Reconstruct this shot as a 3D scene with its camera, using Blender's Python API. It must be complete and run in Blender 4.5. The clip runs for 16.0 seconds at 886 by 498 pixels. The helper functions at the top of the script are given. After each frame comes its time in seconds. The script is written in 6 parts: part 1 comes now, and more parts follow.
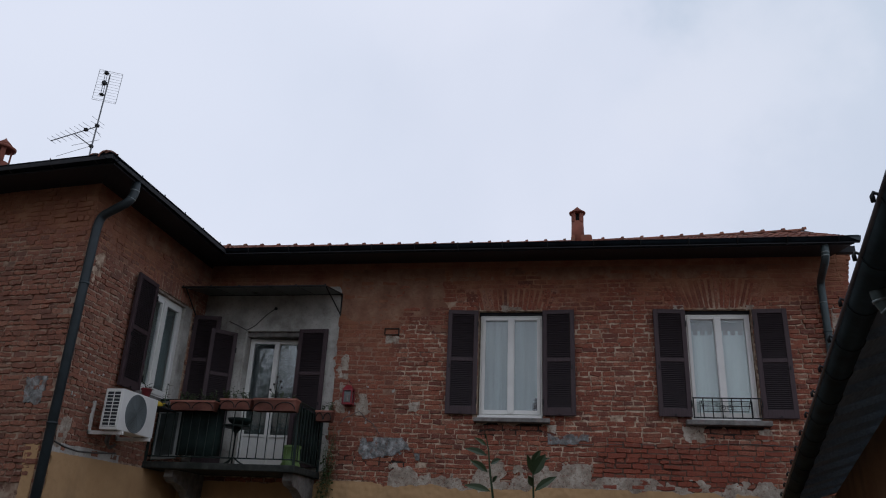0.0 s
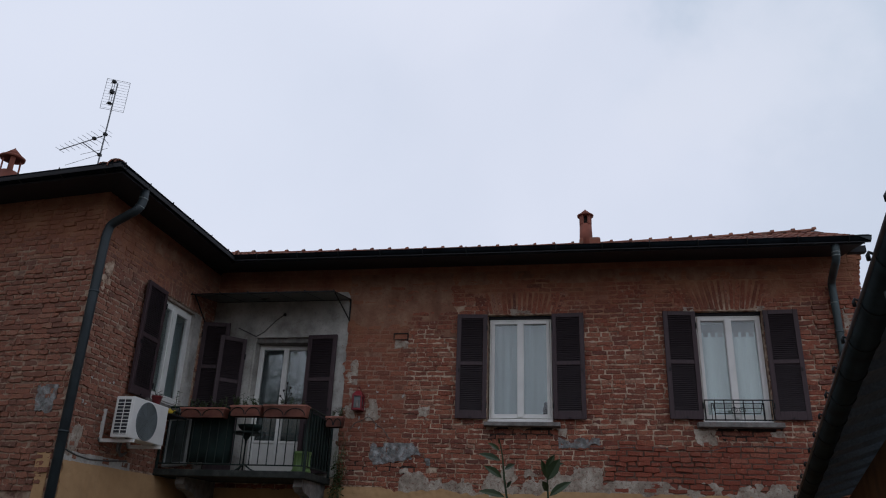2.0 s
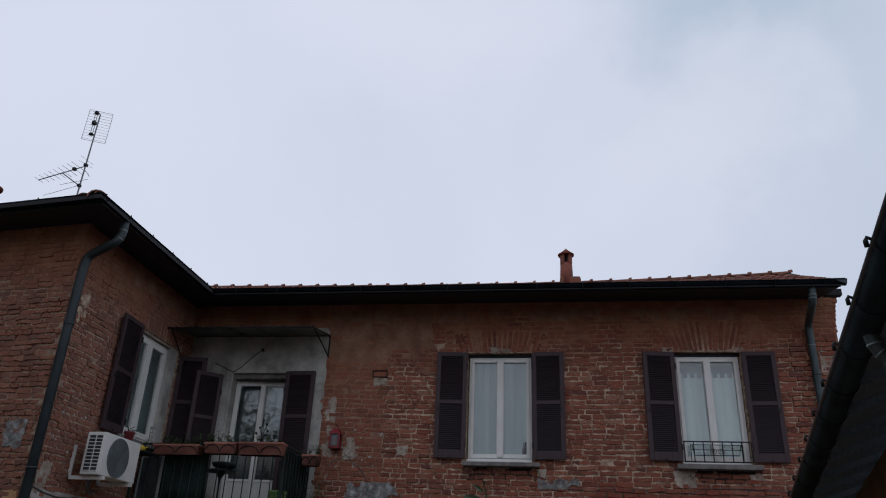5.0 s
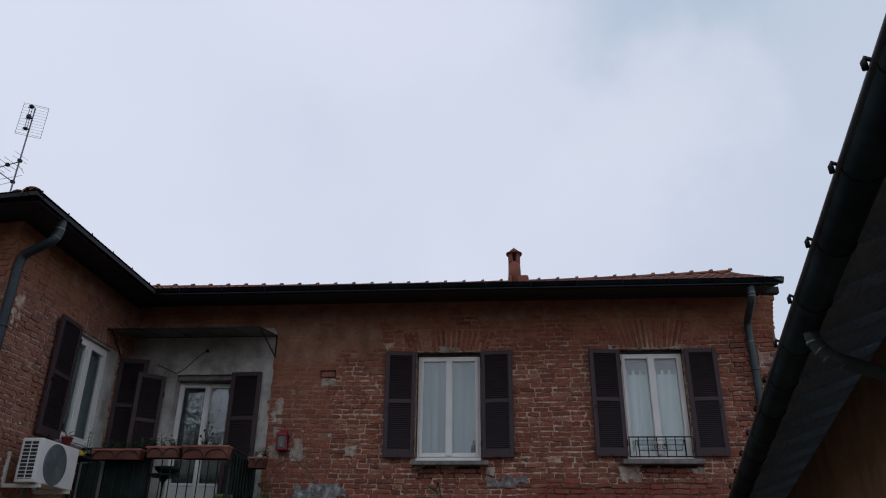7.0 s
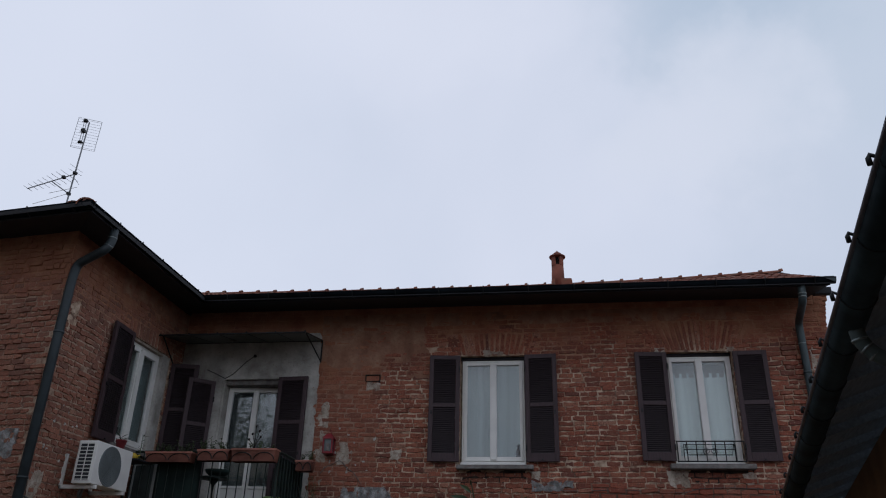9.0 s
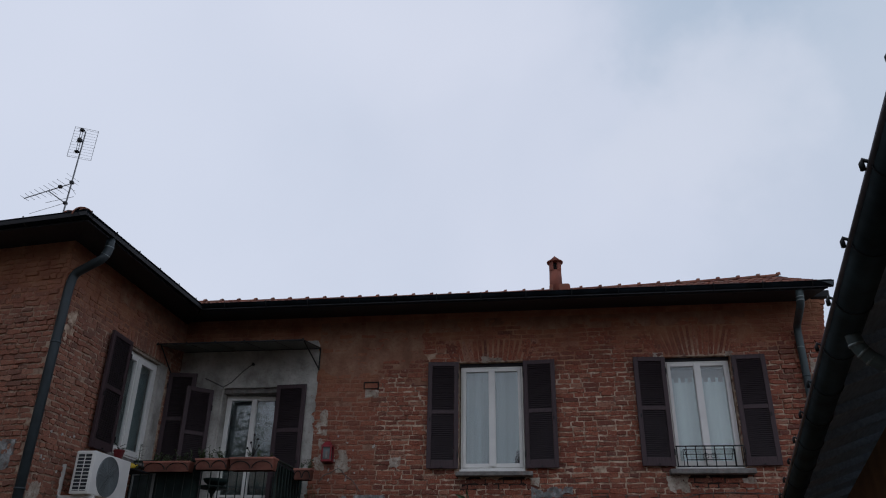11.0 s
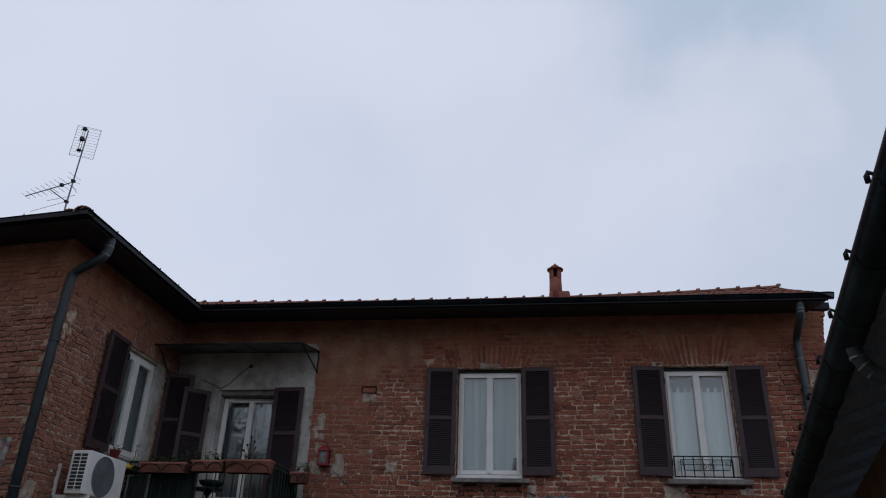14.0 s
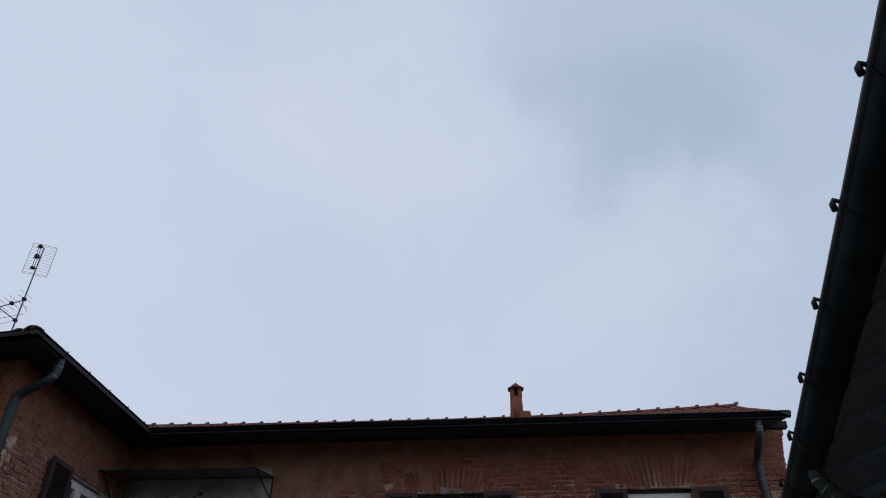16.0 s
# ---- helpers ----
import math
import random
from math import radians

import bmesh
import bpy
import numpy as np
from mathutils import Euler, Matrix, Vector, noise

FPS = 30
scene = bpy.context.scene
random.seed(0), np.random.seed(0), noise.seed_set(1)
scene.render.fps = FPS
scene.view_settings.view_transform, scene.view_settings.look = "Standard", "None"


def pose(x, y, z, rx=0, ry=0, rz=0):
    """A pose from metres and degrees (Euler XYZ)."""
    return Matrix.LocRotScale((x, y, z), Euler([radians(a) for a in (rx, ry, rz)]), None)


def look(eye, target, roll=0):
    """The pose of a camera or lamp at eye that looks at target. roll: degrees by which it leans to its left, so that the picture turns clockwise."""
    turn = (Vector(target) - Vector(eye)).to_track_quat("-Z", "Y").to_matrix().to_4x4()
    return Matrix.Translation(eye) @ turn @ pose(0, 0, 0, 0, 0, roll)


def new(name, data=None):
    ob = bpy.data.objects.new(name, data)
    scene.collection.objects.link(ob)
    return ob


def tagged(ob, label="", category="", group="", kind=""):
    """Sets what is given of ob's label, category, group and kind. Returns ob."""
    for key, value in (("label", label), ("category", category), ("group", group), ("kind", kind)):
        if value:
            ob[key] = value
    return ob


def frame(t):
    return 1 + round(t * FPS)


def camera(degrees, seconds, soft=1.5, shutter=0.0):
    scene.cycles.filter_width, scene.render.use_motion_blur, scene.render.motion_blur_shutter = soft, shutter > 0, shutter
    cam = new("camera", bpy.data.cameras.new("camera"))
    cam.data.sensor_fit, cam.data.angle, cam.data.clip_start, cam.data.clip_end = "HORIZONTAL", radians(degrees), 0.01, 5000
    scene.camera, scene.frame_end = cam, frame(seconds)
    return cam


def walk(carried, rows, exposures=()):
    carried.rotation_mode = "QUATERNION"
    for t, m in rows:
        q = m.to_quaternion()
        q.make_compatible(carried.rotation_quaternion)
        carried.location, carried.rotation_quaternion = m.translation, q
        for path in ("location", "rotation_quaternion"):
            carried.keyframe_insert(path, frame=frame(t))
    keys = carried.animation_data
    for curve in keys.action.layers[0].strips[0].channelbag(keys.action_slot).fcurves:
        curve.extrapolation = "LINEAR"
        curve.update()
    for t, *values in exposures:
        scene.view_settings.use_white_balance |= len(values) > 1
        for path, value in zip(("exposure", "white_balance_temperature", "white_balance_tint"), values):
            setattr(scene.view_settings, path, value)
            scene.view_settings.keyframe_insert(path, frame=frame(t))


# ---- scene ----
cam = camera(61.0, 16.0, soft=1.1)
PATH = [
    (0.0, 0.041, -0.013, 1.609, 9.13, 21.31, -2.44),
    (0.5, 0.051, -0.010, 1.621, 9.55, 21.48, -1.57),
    (1.0, 0.052, -0.008, 1.620, 9.34, 21.75, -1.40),
    (1.5, 0.038, -0.008, 1.608, 9.49, 21.97, -1.93),
    (2.0, 0.024, -0.006, 1.614, 9.87, 21.60, -2.03),
    (2.5, 0.020, -0.001, 1.623, 9.46, 21.58, -2.17),
    (3.0, 0.042, -0.010, 1.623, 9.50, 22.69, -2.23),
    (3.5, 0.031, -0.022, 1.619, 8.71, 23.49, -2.30),
    (4.0, 0.022, -0.008, 1.611, 8.36, 23.74, -2.34),
    (6.5, -0.038, -0.019, 1.638, 5.66, 25.38, -1.05),
    (7.0, -0.035, -0.001, 1.635, 4.38, 24.42, -0.60),
    (7.5, -0.008, 0.016, 1.634, 6.04, 24.47, -0.87),
    (8.0, 0.018, 0.007, 1.626, 6.91, 24.16, -1.26),
    (8.5, 0.026, -0.008, 1.604, 7.70, 24.46, -1.55),
    (11.0, 0.048, -0.005, 1.618, 8.04, 25.22, -0.90),
    (11.5, 0.051, 0.002, 1.624, 8.22, 25.27, -0.96),
    (12.0, 0.052, 0.007, 1.626, 8.25, 25.19, -1.17),
    (12.5, 0.045, 0.013, 1.627, 8.00, 25.38, -1.30),
    (13.0, 0.040, 0.009, 1.626, 7.95, 25.69, -1.56),
    (13.5, 0.036, -0.004, 1.616, 8.00, 25.73, -1.88),
    (14.0, 0.038, 0.004, 1.621, 7.59, 25.64, -1.83),
    (14.5, 0.036, 0.014, 1.619, 7.73, 26.22, -1.40),
    (15.0, 0.036, 0.011, 1.621, 7.23, 26.04, -1.36),
    (15.5, 0.031, -0.010, 1.628, 6.43, 28.46, -1.00),
    (16.0, 0.017, -0.050, 1.629, 4.82, 34.55, -0.30),
]
walk(cam, [(t, pose(x, y, z, 90 + pitch, roll, yaw)) for t, x, y, z, yaw, pitch, roll in PATH],
     exposures=[(0.0, 0.02, 6500, 10), (1.0, 0.04, 6500, 10), (2.0, 0.0, 6500, 10), (4.0, -0.06, 6480, 10), (6.5, -0.14, 6440, 10), (7.0, -0.07, 6440, 10), (8.5, -0.07, 6420, 10), (11.0, -0.14, 6400, 10), (12.5, -0.14, 6380, 10), (15.0, -0.18, 6350, 10), (16.0, -0.25, 6180, 9)])

# ---- light: an overcast day ----
world = bpy.data.worlds.new("overcast_sky")
scene.world = world
world.use_nodes = True
wn, wl = world.node_tree.nodes, world.node_tree.links
wn.clear()


def wnode(kind, **values):
    n = wn.new(kind)
    for key, value in values.items():
        n.inputs[key].default_value = value
    return n


w_out = wn.new("ShaderNodeOutputWorld")
w_bg = wnode("ShaderNodeBackground", Strength=1.0)
w_sky = wn.new("ShaderNodeTexSky")
w_sky.sky_type, w_sky.sun_disc = "NISHITA", False
w_sky.sun_elevation, w_sky.sun_rotation = radians(38), radians(164)
w_dim = wnode("ShaderNodeVectorMath")
w_dim.operation = "SCALE"
w_dim.inputs["Scale"].default_value = 0.07
w_co = wn.new("ShaderNodeTexCoord")
w_map = wn.new("ShaderNodeMapping")
w_map.inputs["Scale"].default_value = (1.0, 1.0, 1.15)
w_map.inputs["Location"].default_value = (0.35, 0.1, 0.55)
w_n1 = wnode("ShaderNodeTexNoise", Scale=2.1, Detail=4.0, Roughness=0.42, Distortion=0.25)
w_ramp = wn.new("ShaderNodeValToRGB")
w_ramp.color_ramp.elements[0].position, w_ramp.color_ramp.elements[0].color = 0.30, (0.645, 0.71, 0.85, 1)
w_ramp.color_ramp.elements[1].position, w_ramp.color_ramp.elements[1].color = 0.66, (0.755, 0.80, 0.935, 1)
w_mix = wn.new("ShaderNodeMix")
w_mix.data_type = "RGBA"
w_mix.inputs["Factor"].default_value = 0.93
wl.new(w_co.outputs["Generated"], w_map.inputs["Vector"])
wl.new(w_map.outputs["Vector"], w_n1.inputs["Vector"])
wl.new(w_n1.outputs["Fac"], w_ramp.inputs["Fac"])
wl.new(w_sky.outputs["Color"], w_dim.inputs[0])
wl.new(w_dim.outputs["Vector"], w_mix.inputs["A"])
wl.new(w_ramp.outputs["Color"], w_mix.inputs["B"])
# the edges of the larger clouds are frayed by a finer noise
w_n2 = wnode("ShaderNodeTexNoise", Scale=5.0, Detail=5.0, Roughness=0.55)
w_mid = wn.new("ShaderNodeVectorMath")
w_mid.operation = "SUBTRACT"
w_mid.inputs[1].default_value = (0.5, 0.5, 0.5)
w_fray = wn.new("ShaderNodeVectorMath")
w_fray.operation = "MULTIPLY_ADD"
w_fray.inputs[1].default_value = (0.30, 0.30, 0.30)
w_unit = wn.new("ShaderNodeVectorMath")
w_unit.operation = "NORMALIZE"
wl.new(w_co.outputs["Generated"], w_n2.inputs["Vector"])
wl.new(w_n2.outputs["Color"], w_mid.inputs[0])
wl.new(w_mid.outputs["Vector"], w_fray.inputs[0])
wl.new(w_co.outputs["Generated"], w_fray.inputs[2])
wl.new(w_fray.outputs["Vector"], w_unit.inputs[0])


def cloud(below, way, tone, rim, core, amount):
    """A bank of cloud round the direction way: its colour is full within core degrees and gone past rim degrees."""
    dot = wn.new("ShaderNodeVectorMath")
    dot.operation = "DOT_PRODUCT"
    dot.inputs[1].default_value = Vector(way).normalized()
    fade = wnode("ShaderNodeMapRange")
    fade.interpolation_type = "SMOOTHSTEP"
    for key, value in (("From Min", math.cos(radians(rim))), ("From Max", math.cos(radians(core))), ("To Min", 0.0), ("To Max", amount)):
        fade.inputs[key].default_value = value
    mixed = wn.new("ShaderNodeMix")
    mixed.data_type = "RGBA"
    mixed.inputs["B"].default_value = (*tone, 1)
    wl.new(w_unit.outputs["Vector"], dot.inputs[0])
    wl.new(dot.outputs["Value"], fade.inputs["Value"])
    wl.new(fade.outputs["Result"], mixed.inputs["Factor"])
    wl.new(below, mixed.inputs["A"])
    return mixed.outputs["Result"]


w_top = cloud(w_mix.outputs["Result"], (0.369, 0.609, 0.702), (0.50, 0.595, 0.72), 24, 3, 0.60)
w_top = cloud(w_top, (0.185, 0.718, 0.671), (0.43, 0.535, 0.68), 9.5, 1.0, 0.55)
w_top = cloud(w_top, (0.221, 0.815, 0.536), (0.725, 0.765, 0.880), 8.5, 2.0, 0.55)
w_top = cloud(w_top, (-0.154, 0.696, 0.701), (0.745, 0.785, 0.91), 12, 2, 0.55)
w_top = cloud(w_top, (0.396, 0.852, 0.341), (0.56, 0.63, 0.76), 12, 2, 0.6)
w_top = cloud(w_top, (-0.565, 0.686, 0.459), (0.76, 0.81, 0.945), 26, 4, 0.45)
wl.new(w_top, w_bg.inputs["Color"])
wl.new(w_bg.outputs["Background"], w_out.inputs["Surface"])

sun_data = bpy.data.lights.new("sun", "SUN")
sun_data.energy, sun_data.angle, sun_data.color = 0.05, radians(60), (1.0, 0.97, 0.93)
sun = new("sun", sun_data)
sun.matrix_world = look((7, -16, 20), (0, 8, 2))


# ---- materials ----
class Mat:
    """A Principled material and short ways to wire it."""

    def __init__(self, name, base=(0.5, 0.5, 0.5), rough=0.7, metal=0.0, spec=0.4):
        self.m = bpy.data.materials.new(name)
        self.m.use_nodes = True
        self.n, self.l = self.m.node_tree.nodes, self.m.node_tree.links
        self.p = self.n["Principled BSDF"]
        self.p.inputs["Base Color"].default_value = (*base, 1)
        self.p.inputs["Roughness"].default_value = rough
        self.p.inputs["Metallic"].default_value = metal
        self.p.inputs["Specular IOR Level"].default_value = spec
        geo = self.n.new("ShaderNodeNewGeometry")
        self.pos, self.island = geo.outputs["Position"], geo.outputs["Random Per Island"]
        self.rand = self.n.new("ShaderNodeObjectInfo").outputs["Random"]

    def noise(self, scale, detail=3.0, rough=0.55, stretch=(1, 1, 1), at=(0, 0, 0), dist=0.0):
        mp = self.n.new("ShaderNodeMapping")
        mp.inputs["Scale"].default_value, mp.inputs["Location"].default_value = stretch, at
        t = self.n.new("ShaderNodeTexNoise")
        t.inputs["Scale"].default_value, t.inputs["Detail"].default_value = scale, detail
        t.inputs["Roughness"].default_value, t.inputs["Distortion"].default_value = rough, dist
        self.l.new(self.pos, mp.inputs["Vector"])
        self.l.new(mp.outputs["Vector"], t.inputs["Vector"])
        return t.outputs["Fac"]

    def ramp(self, fac, stops):
        r = self.n.new("ShaderNodeValToRGB")
        e = r.color_ramp.elements
        while len(e) < len(stops):
            e.new(0.5)
        for i, (p, c) in enumerate(stops):
            e[i].position = p
            e[i].color = (*c, 1) if len(c) == 3 else c
        self.l.new(fac, r.inputs["Fac"])
        return r.outputs["Color"]

    def step(self, fac, a, b):
        """0 below a, 1 above b."""
        r = self.n.new("ShaderNodeMapRange")
        r.interpolation_type = "SMOOTHSTEP"
        r.inputs["From Min"].default_value, r.inputs["From Max"].default_value = a, b
        self.l.new(fac, r.inputs["Value"])
        return r.outputs["Result"]

    def math(self, op, a, b):
        r = self.n.new("ShaderNodeMath")
        r.operation = op
        for i, v in enumerate((a, b)):
            if isinstance(v, (int, float)):
                r.inputs[i].default_value = v
            else:
                self.l.new(v, r.inputs[i])
        return r.outputs[0]

    def mix(self, fac, a, b, mode="MIX"):
        r = self.n.new("ShaderNodeMix")
        r.data_type, r.blend_type = "RGBA", mode
        for key, v in (("Factor", fac), ("A", a), ("B", b)):
            if isinstance(v, (int, float)):
                r.inputs[key].default_value = v
            elif isinstance(v, tuple):
                r.inputs[key].default_value = (*v, 1)
            else:
                self.l.new(v, r.inputs[key])
        return r.outputs["Result"]

    def axis(self, name):
        s = self.n.new("ShaderNodeSeparateXYZ")
        self.l.new(self.pos, s.inputs[0])
        return s.outputs[name]

    def color(self, c):
        self.l.new(c, self.p.inputs["Base Color"])
        return self

    def rough(self, fac, a, b):
        r = self.n.new("ShaderNodeMapRange")
        r.inputs["To Min"].default_value, r.inputs["To Max"].default_value = a, b
        self.l.new(fac, r.inputs["Value"])
        self.l.new(r.outputs["Result"], self.p.inputs["Roughness"])
        return self

    def bump(self, height, strength=0.3, distance=0.01):
        b = self.n.new("ShaderNodeBump")
        b.inputs["Strength"].default_value, b.inputs["Distance"].default_value = strength, distance
        self.l.new(height, b.inputs["Height"])
        self.l.new(b.outputs["Normal"], self.p.inputs["Normal"])
        return self


def plain(name, base, rough=0.6, metal=0.0, spread=0.12, scale=14.0, spec=0.4, bump=0.1):
    """Paint, metal or cloth with soft stains and fine grain."""
    m = Mat(name, base, rough, metal, spec)
    big, fine = m.noise(scale * 0.25, 4), m.noise(scale * 4, 3, at=(3, 1, 2))
    dark = tuple(c * (1 - 2 * spread) for c in base)
    light = tuple(min(1, c * (1 + 1.2 * spread)) for c in base)
    c = m.ramp(big, [(0.3, dark), (0.55, base), (0.75, light)])
    m.color(m.mix(m.math("MULTIPLY", m.step(fine, 0.55, 0.75), 0.25), c, dark))
    m.rough(big, max(0.05, rough - 0.1), min(1, rough + 0.12))
    return m.bump(fine, bump, 0.004).m


def brick_colors(m, pick):
    """Fired clay: each brick its own tone, with lime haze, soot and old wash."""
    tone = m.ramp(pick, [(0.0, (0.135, 0.050, 0.039)), (0.14, (0.200, 0.064, 0.043)), (0.45, (0.262, 0.080, 0.049)),
                         (0.78, (0.315, 0.100, 0.060)), (0.93, (0.36, 0.130, 0.078)), (1.0, (0.35, 0.175, 0.12))])
    grain, mid = m.noise(60, 4), m.noise(11, 4, at=(5, 2, 1))
    tone = m.mix(m.math("MULTIPLY", m.step(grain, 0.46, 0.66), 0.75), tone, (0.115, 0.046, 0.036))
    tone = m.mix(m.math("MULTIPLY", m.step(m.noise(75, 3, 0.6, at=(4, 9, 1)), 0.55, 0.70), 0.55), tone, (0.43, 0.235, 0.155))
    tone = m.mix(m.math("MULTIPLY", m.step(mid, 0.52, 0.72), 0.30), tone, (0.33, 0.165, 0.10))
    tone = m.mix(m.math("MULTIPLY", m.step(m.noise(24, 5, 0.72, at=(2, 8, 6)), 0.60, 0.66), 0.65), tone, (0.47, 0.36, 0.27))
    tone = m.mix(m.math("MULTIPLY", m.step(m.noise(34, 4, 0.6, at=(6, 1, 9)), 0.60, 0.68), 0.7), tone, (0.045, 0.025, 0.021))
    tone = m.mix(m.math("MULTIPLY", m.step(m.noise(1.1, 4, at=(8, 3, 2)), 0.50, 0.72), 0.40), tone, (0.165, 0.082, 0.060))
    tone = m.mix(m.math("MULTIPLY", m.step(m.noise(4.2, 5, 0.6, at=(1, 5, 3)), 0.55, 0.70), 0.35), tone, (0.40, 0.185, 0.115))
    return tone, grain


def wash(m, tone, amount=1.0, low=4.95):
    """The thin brown lime wash left on the upper wall and beside the balcony."""
    z, x = m.axis("Z"), m.axis("X")
    ragged = m.noise(1.7, 5, 0.6, at=(0, 0, 4))
    lift = m.math("MULTIPLY", m.math("SUBTRACT", ragged, 0.5), 1.5)
    high = m.step(m.math("ADD", z, lift), low, low + 0.4)
    left = m.math("MULTIPLY", m.step(m.math("ADD", m.math("MULTIPLY", x, -1.0), lift), 2.25, 2.75),
                  m.step(m.math("ADD", z, lift), 4.0, 4.7))
    left = m.math("MULTIPLY", left, m.step(x, -3.7, -3.6))
    fac = m.math("MAXIMUM", high, left)
    tint = m.ramp(m.noise(3.3, 4, at=(1, 7, 0)), [(0.3, (0.23, 0.090, 0.054)), (0.5, (0.32, 0.142, 0.080)), (0.7, (0.385, 0.19, 0.108))])
    return m.mix(m.math("MULTIPLY", fac, 0.72 * amount), tone, tint)


def washed_out(m):
    """1 in the stretch below the right-hand window where rain has taken the mortar out."""
    lift = m.math("MULTIPLY", m.math("SUBTRACT", m.noise(2.6, 4, 0.6, at=(3, 0, 5)), 0.5), 1.1)
    x, z = m.math("ADD", m.axis("X"), lift), m.math("ADD", m.axis("Z"), lift)
    across = m.math("MULTIPLY", m.step(x, 0.25, 0.45), m.math("SUBTRACT", 1.0, m.step(x, 2.55, 2.85)))
    return m.math("MULTIPLY", across, m.math("SUBTRACT", 1.0, m.step(z, 2.86, 3.02)))


def smeared(m):
    """1 in the stretch beside the balcony where a thin red coat hides the joints."""
    lift = m.math("MULTIPLY", m.math("SUBTRACT", m.noise(3.4, 5, 0.6, at=(7, 0, 2)), 0.5), 0.7)
    x, z = m.math("ADD", m.axis("X"), m.math("MULTIPLY", lift, 0.25)), m.math("ADD", m.axis("Z"), lift)
    across = m.math("MULTIPLY", m.step(x, -3.75, -3.6), m.math("SUBTRACT", 1.0, m.step(x, -2.46, -2.38)))
    return m.math("MULTIPLY", m.math("MULTIPLY", across, m.step(z, 2.85, 3.0)), m.step(m.axis("Y"), 10.40, 10.45))


def brick_mat(name, per_object, dull=0.0):
    m = Mat(name, rough=0.9, spec=0.25)
    tone, grain = brick_colors(m, m.rand if per_object else m.island)
    if dull:
        tone = m.mix(dull, tone, (0.26, 0.165, 0.12))
    else:
        tone = m.mix(m.math("MULTIPLY", washed_out(m), 0.5), tone, (0.27, 0.066, 0.040))
        tone = m.mix(m.math("MULTIPLY", smeared(m), 0.30), tone, (0.27, 0.105, 0.064))
    m.color(wash(m, tone))
    return m.bump(m.noise(38, 5, 0.7), 0.8, 0.010).m


def mortar_mat(name, dull=0.0):
    m = Mat(name, rough=0.95, spec=0.2)
    c = m.ramp(m.noise(13, 5), [(0.32, (0.205, 0.120, 0.085)), (0.45, (0.38, 0.27, 0.195)), (0.62, (0.58, 0.46, 0.345))])
    c = m.mix(m.math("MULTIPLY", m.step(m.noise(9, 5, 0.65, at=(3, 3, 7)), 0.53, 0.62), 0.8), c, (0.11, 0.055, 0.042))
    if dull:
        c = m.mix(dull, c, (0.165, 0.093, 0.072))
    else:
        c = m.mix(m.math("MULTIPLY", washed_out(m), 0.85), c, (0.085, 0.040, 0.030))
        c = m.mix(m.math("MULTIPLY", smeared(m), 0.68), c, (0.235, 0.110, 0.075))
    m.color(wash(m, c, 1.25, 4.62))
    return m.bump(m.noise(45, 5, 0.7), 0.7, 0.01).m


def plaster_mat(name, stops, stain=(0.16, 0.14, 0.12), scale=3.0, speck=0.0, relief=0.6):
    m = Mat(name, rough=0.92, spec=0.2)
    c = m.ramp(m.noise(scale, 6, 0.6), stops)
    c = m.mix(m.math("MULTIPLY", m.step(m.noise(1.6, 5, stretch=(2.2, 2.2, 0.6), at=(2, 9, 3)), 0.52, 0.7), 0.55), c, stain)
    c = m.mix(m.math("MULTIPLY", m.step(m.noise(30, 4, at=(7, 1, 1)), 0.55, 0.72), 0.35), c, stain)
    if speck:
        c = m.mix(m.math("MULTIPLY", m.step(m.noise(19, 6, 0.75, at=(1, 2, 8)), 0.53, 0.60), speck), c, (0.20, 0.085, 0.06))
        c = m.mix(m.math("MULTIPLY", m.step(m.noise(33, 5, 0.75, at=(9, 2, 4)), 0.58, 0.64), speck), c, (0.04, 0.03, 0.025))
    m.color(c)
    return m.bump(m.noise(26, 6, 0.65), relief, 0.012).m


def tile_mat(name, per_object):
    m = Mat(name, rough=0.88, spec=0.25)
    c = m.ramp(m.rand if per_object else m.island, [(0.0, (0.13, 0.047, 0.035)), (0.4, (0.19, 0.070, 0.048)), (0.75, (0.24, 0.095, 0.062)), (1.0, (0.17, 0.10, 0.078))])
    c = m.mix(m.math("MULTIPLY", m.step(m.noise(12, 5), 0.5, 0.68), 0.6), c, (0.12, 0.10, 0.075))
    m.color(c)
    return m.bump(m.noise(60, 4), 0.4, 0.006).m


def wood_mat(name, dark, light, scale=6.0, stretch=(9, 9, 0.8), rough=0.7):
    m = Mat(name, rough=rough, spec=0.3)
    g = m.noise(scale, 5, 0.6, stretch=stretch)
    c = m.ramp(g, [(0.3, dark), (0.7, light)])
    c = m.mix(m.math("MULTIPLY", m.step(m.noise(2.5, 4, at=(4, 4, 4)), 0.5, 0.75), 0.3), c, dark)
    m.color(c)
    m.rough(g, rough - 0.12, rough + 0.12)
    return m.bump(g, 0.2, 0.004).m


def glass_mat(name):
    m = Mat(name, (0.92, 0.96, 0.96), 0.02, spec=0.5)
    m.p.inputs["Transmission Weight"].default_value = 1.0
    m.p.inputs["IOR"].default_value = 1.5
    return m.m


def cloth_mat(name, base, folds):
    m = Mat(name, base, 0.9, spec=0.1)
    f = m.noise(folds, 2, stretch=(1, 1, 0.04))
    # the folds' light and dark are painted into the cloth colour
    m.color(m.ramp(f, [(0.32, tuple(c * 0.76 for c in base)), (0.62, tuple(c * 1.08 for c in base))]))
    return m.bump(f, 0.4, 0.02).m


def leaf_mat(name, dark, light):
    m = Mat(name, rough=0.45, spec=0.4)
    m.color(m.ramp(m.island, [(0.0, dark), (1.0, light)]))
    return m.m


